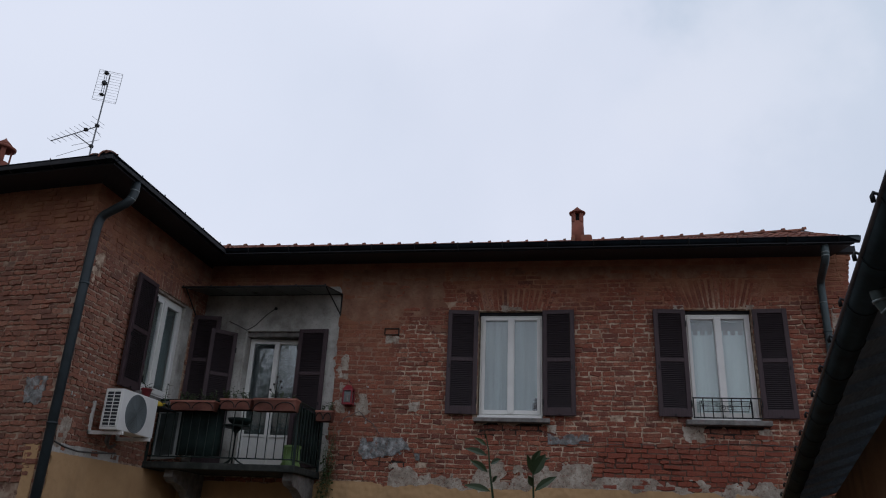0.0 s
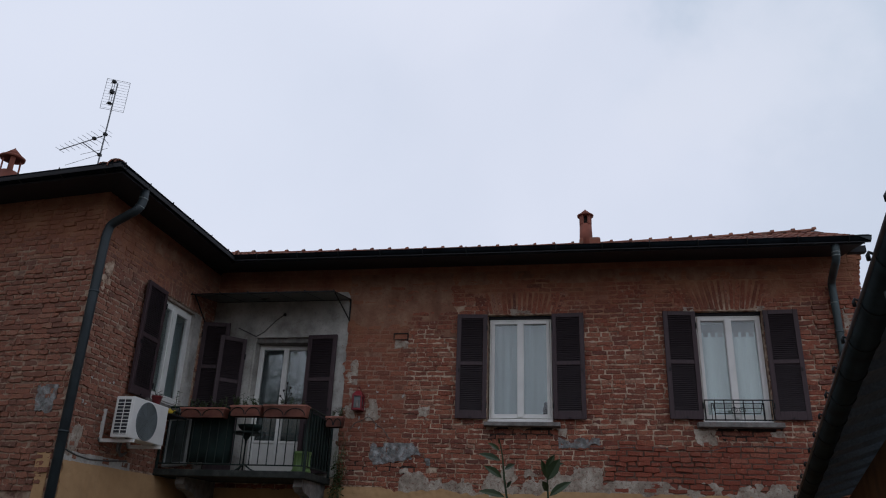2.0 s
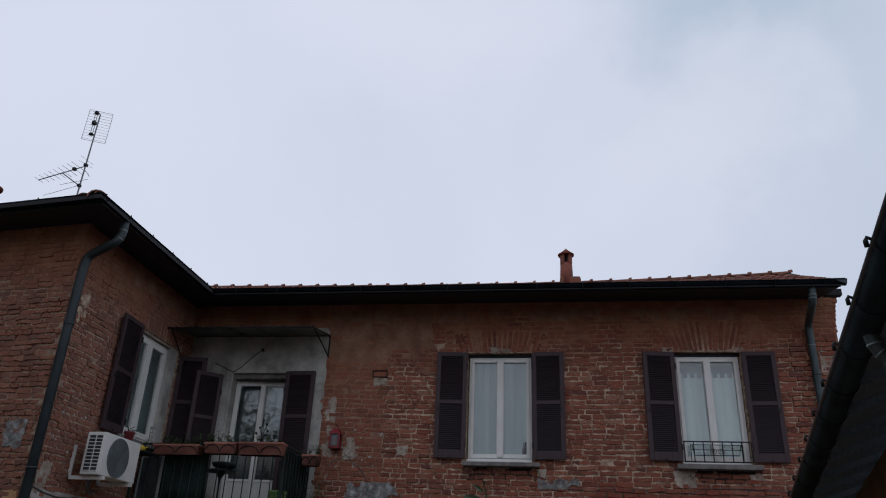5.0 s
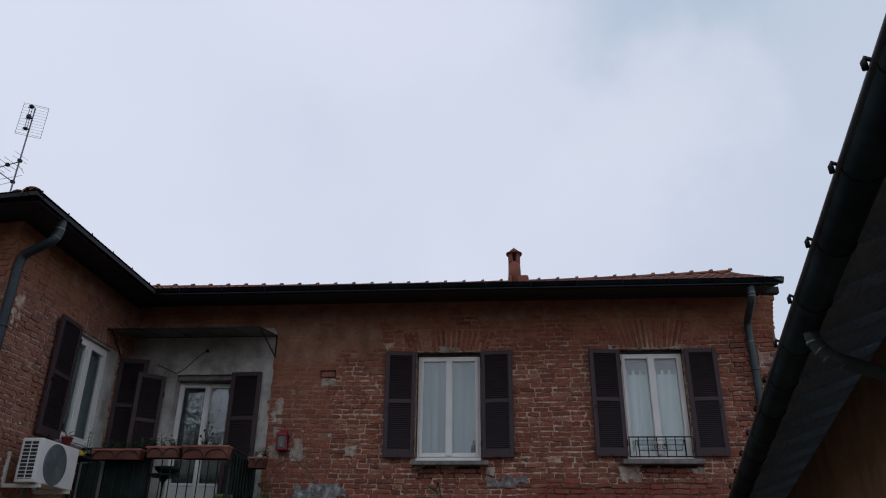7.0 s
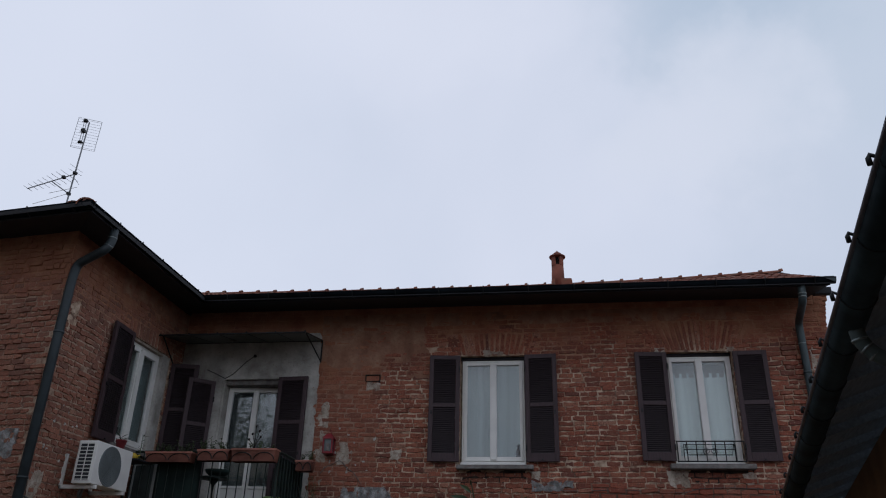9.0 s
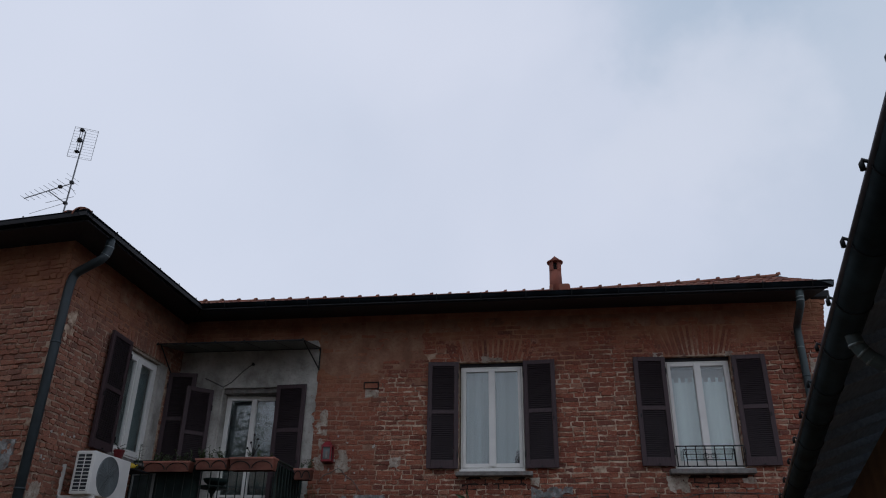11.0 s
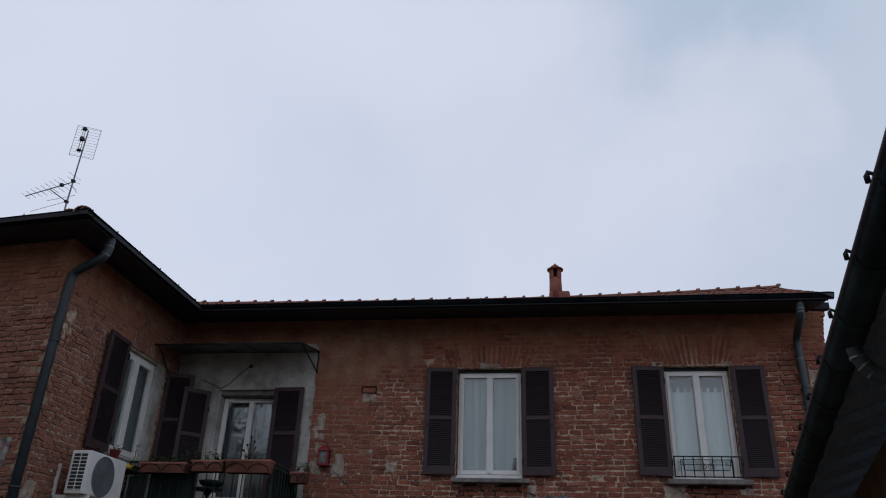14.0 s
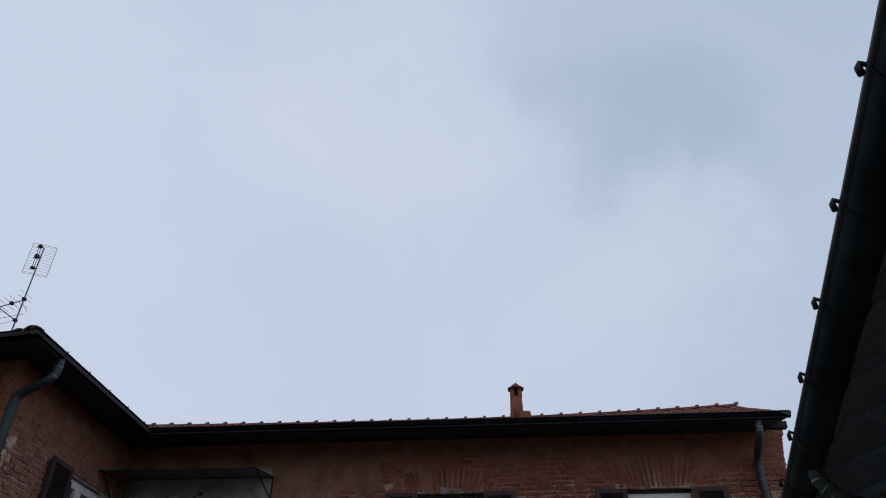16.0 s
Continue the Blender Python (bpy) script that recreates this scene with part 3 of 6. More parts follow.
part("hip_end_tile", bm, TILE_ONE, roof_wing)
tile_field(roof_wing, (-5.25, 7.45, 5.672), (0, 1, 0), lambda i: Vector((-1, 0, 0.375)).normalized(), 11, lambda i: min(6, 1 + int(i * 0.7)), 12, 0.02)
FA = Vector((-1, 0.122, 0)).normalized()
tile_field(roof_wing_front, (-5.65, 7.16, 5.672), FA, lambda i: Vector((0.122, 1, 0.355)).normalized(), 36, lambda i: min(7, 1 + int(i * 0.7)), 13, 0.02)

tile_field(roof_main, (-7.0, 16.28, 5.61), (1, 0, 0), lambda i: Vector((0, RY - 16.3, roof_line(-7.0 + 0.225 * i) - 0.09 - 5.6)).normalized(), 48, lambda i: 13, 14)

for ob in (roof_main, roof_wing, roof_wing_front, roof_wing_back):
    ob.matrix_world = REACH

# undersides of the eaves: boards added for shade, rising from gutter to wall, and a purlin end
def eave_shade_boards(name, corners, label):
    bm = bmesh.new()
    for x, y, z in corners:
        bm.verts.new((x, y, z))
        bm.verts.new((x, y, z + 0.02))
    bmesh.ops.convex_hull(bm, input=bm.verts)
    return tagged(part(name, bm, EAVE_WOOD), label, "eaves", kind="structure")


# HIGH is kept low so the near-black boards replace shade on the wall
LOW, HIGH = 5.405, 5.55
eaves = eave_shade_boards("eaves_main", [(-4.94, 9.69, LOW), (3.66, 9.69, LOW), (WX + 0.01, D - 0.002, HIGH), (3.66, D - 0.002, HIGH)], "near-black boards added for the shade under the main eaves")
eave_shade_boards("eaves_wing_side", [(-4.965, 6.80, LOW), (-4.965, 9.69, LOW), (WX + 0.002, WY, HIGH - 0.05), (WX + 0.002, D - 0.01, HIGH - 0.05)], "near-black boards added for the shade under the wing's side eaves")
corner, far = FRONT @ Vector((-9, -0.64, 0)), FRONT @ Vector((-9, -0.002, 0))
eave_shade_boards("eaves_wing_front", [(-4.965, 6.80, LOW), (corner.x, corner.y, LOW), (WX, WY - 0.004, HIGH - 0.05), (far.x, far.y, HIGH - 0.05)], "near-black boards added for the shade under the wing's front eaves")
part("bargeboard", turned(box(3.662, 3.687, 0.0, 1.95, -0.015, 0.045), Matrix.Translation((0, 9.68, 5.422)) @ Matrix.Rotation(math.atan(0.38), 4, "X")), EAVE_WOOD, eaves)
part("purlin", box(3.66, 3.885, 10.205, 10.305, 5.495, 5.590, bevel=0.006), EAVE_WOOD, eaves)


# ---- gutters and downpipes ----
def gutter(name, start, end, across, r, material, label, brackets, rim=None):
    g = thing(name, start, label, "gutter", "roof gutters")
    part("trough", sweep(gutter_profile(r), start, end, across), material, g, smooth=True)
    a, b, ac = Vector(start), Vector(end), Vector(across).normalized()
    part("lip", tube([a + Vector((0, 0, 0.004)), b + Vector((0, 0, 0.004))], 0.009 if rim is None else 0.015, sides=8), rim or material, g, smooth=True)
    for k in brackets:
        p = a.lerp(b, k)
        pts = [p + ac * (r + r * 1.03 * math.cos(q)) + Vector((0, 0, r * 1.03 * math.sin(q))) for q in (math.pi + math.pi * i / 8 for i in range(9))]
        pts = [p - ac * 0.012 + Vector((0, 0, 0.022)), p - ac * 0.012] + pts[1:]
        part("bracket", tube(pts, 0.008, sides=6), IRON, g)
    return g


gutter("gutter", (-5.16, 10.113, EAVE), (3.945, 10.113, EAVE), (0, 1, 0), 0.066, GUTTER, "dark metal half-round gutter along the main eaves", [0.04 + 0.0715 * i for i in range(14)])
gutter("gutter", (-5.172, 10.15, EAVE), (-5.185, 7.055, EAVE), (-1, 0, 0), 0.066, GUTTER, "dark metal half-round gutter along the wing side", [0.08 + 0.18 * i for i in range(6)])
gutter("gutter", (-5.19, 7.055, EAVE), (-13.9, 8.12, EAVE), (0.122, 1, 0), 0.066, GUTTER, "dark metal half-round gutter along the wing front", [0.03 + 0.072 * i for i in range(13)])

for ob in list(scene.objects):
    if ob.name.startswith("gutter") and ob.parent is None:
        ob.matrix_world = REACH @ Matrix.Translation(ob.location)


def downpipe(path, r, label, seams=(), rings=(), material=PIPE):
    p = thing("downpipe", path[-1], label, "downpipe", "rainwater pipes")
    part("pipe", tube(arc_path(path, 0.10), r, sides=14), material, p, smooth=True)
    for q, d in seams:
        q, d = Vector(q), Vector(d).normalized()
        part("seam", tube([q - d * 0.006, q + d * 0.006], r * 1.05, sides=14), PIPE_RIM, p, smooth=True)
    for x, y, z in rings:
        part("clamp", tube([(x, y, z - 0.012), (x, y, z + 0.012)], r * 1.12, sides=14), material, p, smooth=True)
    return p


downpipe([(-4.979, 7.304, 5.464), (-4.984, 7.304, 5.255), (-5.010, 7.263, 5.149), (-5.430, 7.419, 5.049), (-5.43, 7.385, 4.86), (-5.43, 7.385, 0.0)], 0.052, "green painted metal downpipe at the wing corner, darkened for its shadow",
         [((-4.982, 7.304, 5.314), (0.1, 0, 1)), ((-4.995, 7.286, 5.208), (0.4, 0, 1))], [(-5.43, 7.386, 2.62), (-5.43, 7.388, 4.2)], PIPE_DARK)
downpipe([(3.342, 9.713, 5.513), (3.338, 9.754, 5.232), (3.450, 10.420, 5.148), (3.456, 10.425, 4.6), (3.456, 10.425, 0.0)], 0.05, "grey-green metal downpipe on the brick wall",
         [((3.340, 9.738, 5.320), (0, 0, 1)), ((3.339, 9.746, 5.276), (0, 0, 1)), ((3.45, 10.42, 4.85), (0, 0, 1))], [(3.456, 10.425, 4.45), (3.456, 10.425, 2.9)])

# ---- the low building beside the courtyard ----
SL, SU, SW = Vector((1.281, 2.219, 3.330)), Vector((0.1705, 1.0, -0.115)), Vector((1, -0.162, 0)).normalized()


def shed_point(s, w, z):
    """s along the eaves, w inwards from the gutter's lip, z above the lip."""
    p = SL + SU * s + SW * w + Vector((0, 0, z))
    return NEAR + (p - NEAR) * 0.9


NEAR = Vector((0.03, 0, 1.62))
S0, S1 = -8.0, 9.32
g = gutter("gutter", shed_point(S0, 0, 0), shed_point(S1, 0, 0), SW, 0.080, SHED_GUTTER, "blue-black painted metal gutter on the low building", [], SHED_LIP)
for i in range(-13, 16):
    p = shed_point(i * 0.599, 0, 0)
    if i * 0.599 > S1 - 0.05 or i * 0.599 < S0:
        continue
    strap = [p + SW * (0.080 + 0.084 * math.cos(q)) + Vector((0, 0, 0.084 * math.sin(q))) for q in (math.pi + math.pi * k / 8 for k in range(9))]
    clip = [p + SW * 0.012 + Vector((0, 0, -0.012)), p - SW * 0.010 + Vector((0, 0, 0.006)), p - SW * 0.030 + Vector((0, 0, 0.016)), p - SW * 0.036 + Vector((0, 0, 0.0)), p - SW * 0.034 + Vector((0, 0, -0.026))]
    br = part("bracket", tube(strap, 0.0032, sides=6), IRON, g)
    part("clip", tube(clip, [0.006, 0.007, 0.009, 0.011, 0.011], sides=8), IRON, br, smooth=True)


def shed_slab(name, corners, thick, material, label, category):
    bm = bmesh.new()
    top = [bm.verts.new(p) for p in corners]
    low = [bm.verts.new(Vector(p) - Vector((0, 0, thick))) for p in corners]
    bm.faces.new(top)
    bm.faces.new(low[::-1])
    for i in range(4):
        bm.faces.new((top[i], low[i], low[(i + 1) % 4], top[(i + 1) % 4]))
    bmesh.ops.recalc_face_normals(bm, faces=bm.faces)
    return tagged(part(name, bm, material), label, category, kind="structure")


roof_shed = shed_slab("roof_shed", [shed_point(S0, 0.07, 0.06), shed_point(S1, 0.07, 0.06), shed_point(S1, 2.9, 1.013), shed_point(S0, 2.9, 1.013)], 0.04, SHED_BOARD,
                      "boards under the low building's roof, a bluish veil put into their colour", "roof")
tile_field(roof_shed, shed_point(S0, 0.09, 0.072), SU, lambda i: (shed_point(0, 2.9, 1.013) - shed_point(0, 0.07, 0.06)).normalized(), 68, lambda i: 8, 17)
for i in range(29):
    s = S0 + 0.3 + i * 0.6
    bm = bmesh.new()
    for a, b in (((0.19, 0.055), (0.19, -0.01)), ((0.75, 0.25), (0.75, 0.185))):
        for ds in (-0.04, 0.04):
            for w, z in (a, b):
                bm.verts.new(shed_point(s + ds, w, z))
    bmesh.ops.convex_hull(bm, input=bm.verts)
    part("rafter", bm, SHED_BOARD, roof_shed)
bm = bmesh.new()
for off in (0.69, 1.01):
    for s in (S0, S1):
        q = shed_point(s, off, 0)
        bm.verts.new((q.x, q.y, 0))
        bm.verts.new((q.x, q.y, q.z + 0.13 + (off - 0.69) * 0.3))
bmesh.ops.convex_hull(bm, input=bm.verts)
wall_shed = tagged(part("wall_shed", bm, SHED_PLASTER), "brown plastered wall of the low building, in deep shade", "wall", kind="structure")
down, inward = Vector((0, 0, -1)), SW
downpipe([shed_point(2.08, 0.095, -0.04), shed_point(2.09, 0.115, -0.15), shed_point(2.12, 0.195, -0.225), shed_point(2.20, 0.58, -0.34), shed_point(2.20, 0.63, -0.47), Vector((*shed_point(2.2, 0.63, 0).xy, 0))], 0.038,
         "dull grey-green metal downpipe from the low gutter",
         [(shed_point(2.088, 0.112, -0.135), down + inward * 0.2), (shed_point(2.10, 0.140, -0.175), down + inward * 0.9), (shed_point(2.115, 0.175, -0.207), down * 0.8 + inward), (shed_point(2.135, 0.245, -0.242), down * 0.3 + inward)], (), PIPE_LIGHT)
part_cable = thing("wall_cable", (2.3, 5.2, 2.2), "thin dark cable sagging along the brown wall", "cable")
part("cable", tube([shed_point(s, 0.68, -0.75 - 0.05 * math.sin(s * 2.2)) for s in (1.2 + 0.25 * i for i in range(16))], 0.007, sides=6), CABLE, part_cable)


# ---- windows, doors and shutters ----
def window(name, place, u0, u1, z0, z1, recess, label, lower=0.0, frame_mat=WHITE_PAINT, f=0.024, s=0.046, strip=0.043):
    """A frame with two glazed leaves; u, depth and z are those of the wall's place. lower: height of a bottom rail panel."""
    at = place @ Vector(((u0 + u1) / 2, recess, z0))
    w = thing(name, at, label, "window", kind="structure")
    d0, d1 = recess, recess + 0.07
    bm = bmesh.new()
    for a in ((u0, u0 + f, z0, z1), (u1 - f, u1, z0, z1), (u0 + f, u1 - f, z1 - f, z1), (u0 + f, u1 - f, z0, z0 + f)):
        box(a[0], a[1], d0, d1, a[2], a[3], bm, 0.005)
    part("window_frame", turned(bm, place), frame_mat, w, "white painted frame")
    mid = (u0 + u1) / 2
    for a, b in ((u0 + f, mid), (mid, u1 - f)):
        e0, e1 = recess - 0.012, recess + 0.045
        a, b = a + 0.003, b - 0.003
        zl, zh = z0 + f + 0.003, z1 - f - 0.003
        bm = bmesh.new()
        bars = [(a, a + s, zl, zh), (b - s, b, zl, zh), (a + s, b - s, zh - s, zh), (a + s, b - s, zl, zl + s * 1.25)]
        if lower:
            bars.append((a + s, b - s, zl + lower, zl + lower + s))
        for c in bars:
            box(c[0], c[1], e0, e1, c[2], c[3], bm, 0.006)
        leaf_ob = part("sash", turned(bm, place), frame_mat, w)
        spans = [(zl + s * 1.25, zh - s)] if not lower else [(zl + s * 1.25, zl + lower), (zl + lower + s, zh - s)]
        for lo, hi in spans:
            if lower and hi < z0 + lower + 0.1:
                part("panel", turned(box(a + s - 0.004, b - s + 0.004, recess + 0.006, recess + 0.024, lo - 0.004, hi + 0.004), place), frame_mat, leaf_ob, "white lower panel")
                continue
            pane = part("pane", turned(box(a + s - 0.004, b - s + 0.004, recess + 0.014, recess + 0.019, lo - 0.004, hi + 0.004), place), GLASS, leaf_ob, "clear window glass")
            pane.visible_shadow = False
            inner = part("pane", turned(box(a + s - 0.004, b - s + 0.004, recess + 0.033, recess + 0.037, lo - 0.004, hi + 0.004), place), GLASS, leaf_ob, "inner sheet of double glazing")
            inner.visible_shadow = False
    bm = box(mid - strip, mid + strip, recess - 0.03, recess - 0.0125, z0 + f + 0.02, z1 - f - 0.02, bevel=0.006)
    part("cover_strip", turned(bm, place), frame_mat, w)
    return w


def sill(w, place, u0, u1, z0, z1, out, depth=0.13):
    """A stone ledge with a drip edge."""
    bm = box(u0, u1, -out, depth, z0, z1, bevel=0.008)
    part("window_sill", turned(bm, place), STONE, w, "grey stone sill")


window_1 = window("window_1", MAIN, W1[0] + 0.02, W1[1] - 0.012, W1[2] + 0.057, W1[3] - 0.045, 0.10, "white two-leaf window with sheer curtains behind the glass")
sill(window_1, MAIN, -1.275, -0.235, 3.172, 3.226, 0.15)
part("sub_sill", turned(box(W1[0] + 0.01, W1[1] - 0.01, 0.02, 0.17, 3.228, 3.28, bevel=0.006), MAIN), WHITE_PAINT, window_1)
window_2 = window("window_2", MAIN, W2[0] + 0.015, W2[1] - 0.012, W2[2] + 0.047, W2[3] - 0.045, 0.10, "white two-leaf window with plain white half curtains")
sill(window_2, MAIN, 1.545, 2.61, 3.182, 3.246, 0.15)
part("sub_sill", turned(box(W2[0] + 0.01, W2[1] - 0.01, 0.03, 0.17, 3.248, 3.288, bevel=0.006), MAIN), WHITE_PAINT, window_2)
# near-black strip puts the shadow over each window frame into colour
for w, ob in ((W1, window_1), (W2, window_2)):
    part("lintel", turned(box(w[0] + 0.002, w[1] - 0.002, 0.075, 0.40, w[3] - 0.043, w[3] + 0.004, bevel=0.004), MAIN), EAVE_WOOD, ob, "recessed lintel board with its shadow put into the colour")
window_3 = window("window_3", WING, W3[0] + 0.005, W3[1] - 0.215, W3[2] + 0.012, W3[3] - 0.04, 0.07, "white two-leaf window in the side wall of the wing", f=0.04, s=0.062, strip=0.045)
sill(window_3, WING, 8.90, 10.17, 3.215, 3.265, 0.10, 0.15)
# the old door frame stands a little askew in its opening
ASKEW = MAIN @ Matrix.Translation((DOOR[0] + 0.062, 0.17, 0)) @ Matrix.Rotation(radians(5.5), 4, "Z") @ Matrix.Translation((-DOOR[0] - 0.062, -0.17, 0))
door_1 = window("door_1", ASKEW, DOOR[0] + 0.062, DOOR[1] - 0.05, DOOR[2] + 0.012, DOOR[3] - 0.085, 0.17, "white glazed two-leaf balcony door", lower=0.44, f=0.028, s=0.038, strip=0.032)
tagged(door_1, category="door")
for name, place, a, b, zl, zh, dep, m, lab in (("reveal", MAIN, DOOR[0], DOOR[0] + 0.058, DOOR[2], DOOR[3], 0.16, PALE_PLASTER, ""), ("lintel", MAIN, DOOR[0] + 0.058, DOOR[1], DOOR[3] - 0.08, DOOR[3], 0.17, STONE, "dark grey stone lintel")):
    part(name, turned(box(a, b, 0.01 if name == "reveal" else 0.04, 0.40, zl, zh, bevel=0.004), place), m, door_1, lab)
part("reveal", turned(box(W3[1] - 0.212, W3[1], 0.022, 0.40, W3[2], W3[3], bevel=0.004), WING), PALE_PLASTER, window_3, "pale plastered reveal")
part("lintel", turned(box(W3[0], W3[1] - 0.215, 0.02, 0.40, W3[3] - 0.035, W3[3], bevel=0.004), WING), GREY_PLASTER, window_3)


def curtain(place, u0, u1, z0, z1, depth, material, label, wave=0.018, folds=9):
    c = thing("curtain", place @ Vector(((u0 + u1) / 2, depth, z0)), label, "curtain", "curtains behind the windows")
    bm = bmesh.new()
    n = folds * 6
    rows = [[(u0 + (u1 - u0) * i / n, depth + wave * math.sin(i * 2 * math.pi / 6) * (0.7 + 0.3 * math.sin(i * 0.9)), z) for i in range(n + 1)] for z in (z0, (z0 + z1) / 2, z1)]
    sheet(bm, rows)
    part("cloth", turned(bm, place), material, c, smooth=True)
    return c


curtain(MAIN, -1.19, -0.80, 3.31, 4.70, 0.26, CURTAIN, "sheer white pleated curtain behind the window glass", 0.007, 4)
curtain(MAIN, -0.78, -0.38, 3.31, 4.70, 0.26, CURTAIN, "sheer white pleated curtain behind the window glass", 0.003, 2)
for a, b in ((1.70, 2.05), (2.10, 2.46)):
    c = curtain(MAIN, a, b, 3.34, 4.46, 0.158, BLIND, "plain white cotton half curtain with a notched top hem", 0.006, 3)
    for i in range(4):
        u = a + 0.02 + (b - a - 0.06) * i / 3
        part("hem_tab", turned(box(u, u + 0.036, 0.148, 0.154, 4.455, 4.518), MAIN), BLIND, c)
curtain(WING, 8.97, 9.90, 3.31, 4.66, 0.175, CURTAIN, "sheer white curtain behind the wing window", 0.006, 5)
curtain(ASKEW, -4.78, -4.37, 2.50, 4.38, 0.255, DIM_CURTAIN, "dim grey curtain behind the balcony door", 0.006, 4)
curtain(ASKEW, -4.345, -3.925, 2.50, 4.38, 0.255, DIM_CURTAIN, "dim grey curtain behind the balcony door", 0.006, 4)
blind_box = thing("ornament", (-0.46, D + 0.14, 3.32), "small dark ornament standing on the inner window ledge", "ornament")
part("body", lathe([(0.02, 0.0), (0.045, 0.02), (0.05, 0.10), (0.03, 0.16), (0.035, 0.19), (0.01, 0.21)], (-0.435, D + 0.165, 3.34)), SOOT, blind_box, smooth=True)

SLAT_MESH = {}


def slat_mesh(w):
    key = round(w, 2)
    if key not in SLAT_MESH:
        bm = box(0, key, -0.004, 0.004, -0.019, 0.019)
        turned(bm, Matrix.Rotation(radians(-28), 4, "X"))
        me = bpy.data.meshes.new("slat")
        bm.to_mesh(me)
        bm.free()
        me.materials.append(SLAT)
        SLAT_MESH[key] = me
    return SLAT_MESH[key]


def shutter(m, w, h, label, panels=2, hinge_right=False):
    """A louvred leaf: its foot at the origin of m, along local x, 4 cm thick towards +y."""
    s = new("shutter")
    s.matrix_world = m
    s.empty_display_size = 0.1
    tagged(s, label, "shutter", "louvred window shutters")

    def local(name, bm, material, text=""):
        me = bpy.data.meshes.new(name)
        bm.to_mesh(me)
        bm.free()
        me.materials.append(material)
        ob = new(name, me)
        ob.parent = s
        return tagged(ob, text)

    st, rail, foot, t = 0.062, 0.055, 0.11, 0.038
    for name, c in (("stile", (0, st, 0, h)), ("stile", (w - st, w, 0, h)), ("rail", (st, w - st, h - st, h)), ("rail", (st, w - st, 0, foot))):
        local(name, box(c[0], c[1], 0, t, c[2], c[3], bevel=0.005), SHUTTER)
    cuts = [foot + (h - st - foot) * i / panels for i in range(panels + 1)]
    for z in cuts[1:-1]:
        local("rail", box(st, w - st, 0.001, t - 0.001, z - rail / 2, z + rail / 2, bevel=0.005), SHUTTER)
    for i, (lo, hi) in enumerate(zip(cuts, cuts[1:])):
        lo, hi = lo + (rail / 2 if i else 0), hi - (rail / 2 if i + 1 < panels else 0)
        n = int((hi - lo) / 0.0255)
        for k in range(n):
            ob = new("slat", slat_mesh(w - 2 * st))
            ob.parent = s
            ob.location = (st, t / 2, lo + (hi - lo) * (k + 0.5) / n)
    hx = w - 0.004 if hinge_right else 0.004
    for z in (h * 0.12, h * 0.86):
        local("hinge", tube([(hx, -0.008, z - 0.04), (hx, -0.008, z + 0.04)], 0.009, sides=8), IRON)
    local("latch", box((0.03 if hinge_right else w - 0.05), (0.05 if hinge_right else w - 0.03), -0.014, 0, h * 0.43, h * 0.43 + 0.05, bevel=0.003), IRON)
    local("stop", box(w / 2 - 0.012, w / 2 + 0.012, -0.016, 0, 0.012, 0.03, bevel=0.003), IRON)
    return s


BROWN = "dark brown louvred wooden shutter folded open against the bricks"
shutter(pose(-1.685, D - 0.095, 3.278, 0, 0, 5.0), 0.437, 1.497, BROWN, hinge_right=True)
shutter(pose(-0.330, D - 0.058, 3.278, 0, 0, -4.0), 0.447, 1.495, BROWN)
shutter(pose(1.204, D - 0.095, 3.292, 0, 0, 5.0), 0.437, 1.482, BROWN, hinge_right=True)
shutter(pose(2.525, D - 0.058, 3.290, 0, 0, -3.0), 0.440, 1.485, BROWN)
# wing window: one leaf on the wall, one standing out
WINGTURN = Matrix.Rotation(radians(90), 4, "Z")
shutter(Matrix.Translation((WX + 0.085, 8.49, 3.255)) @ WINGTURN @ pose(0, 0, 0, 0, 0, 3), 0.52, 1.475, "dark brown louvred wooden shutter open on the wing wall", hinge_right=True)
shutter(Matrix.Translation((WX + 0.012, 10.165, 3.245)) @ pose(0, 0, 0, 0, 0, 12), 0.405, 1.40, "dark brown louvred wooden shutter standing out from the wing wall")
# balcony door
shutter(pose(-5.192, D - 0.362, 2.47, 0, 0, 45.0), 0.405, 1.965, "tall dark brown louvred shutter beside the balcony door", 3, True)
shutter(pose(-3.945, D - 0.058, 2.50, 0, 0, -4.0), 0.455, 1.995, "tall dark brown louvred shutter beside the balcony door", 3)

# ---- low window rail with an empty planter basket ----
rail = thing("window_rail", (2.08, D - 0.06, 3.27), "black wrought-iron rail with an empty planter basket on the sill", "rail")
ry = D - 0.06
for z in (3.285, 3.545):
    part("bar", box(1.645, 2.515, ry - 0.007, ry + 0.007, z - 0.008, z + 0.008, bevel=0.002), IRON, rail)
for i in range(8):
    x = 1.66 + i * 0.121
    part("baluster", tube([(x, ry, 3.275), (x, ry, 3.545)], 0.007, sides=6), IRON, rail)
yb = ry + 0.06
basket = part("basket", tube([(1.77, yb, 3.515), (1.79, yb, 3.38), (2.36, yb, 3.38), (2.39, yb, 3.515)], 0.006, sides=6), IRON, rail)
for z in (3.515, 3.45):
    part("hoop", tube([(1.75, yb, z), (2.41, yb, z)], 0.005, sides=6), IRON, basket)
for cx, s in ((2.04, 1), (2.13, -1)):
    spiral = [(cx + s * (0.008 + 0.042 * k / 18) * math.cos(k * 0.62), yb - 0.004, 3.425 + (0.008 + 0.042 * k / 18) * math.sin(k * 0.62)) for k in range(19)]
    part("scroll", tube(spiral, 0.004, sides=5), IRON, basket)
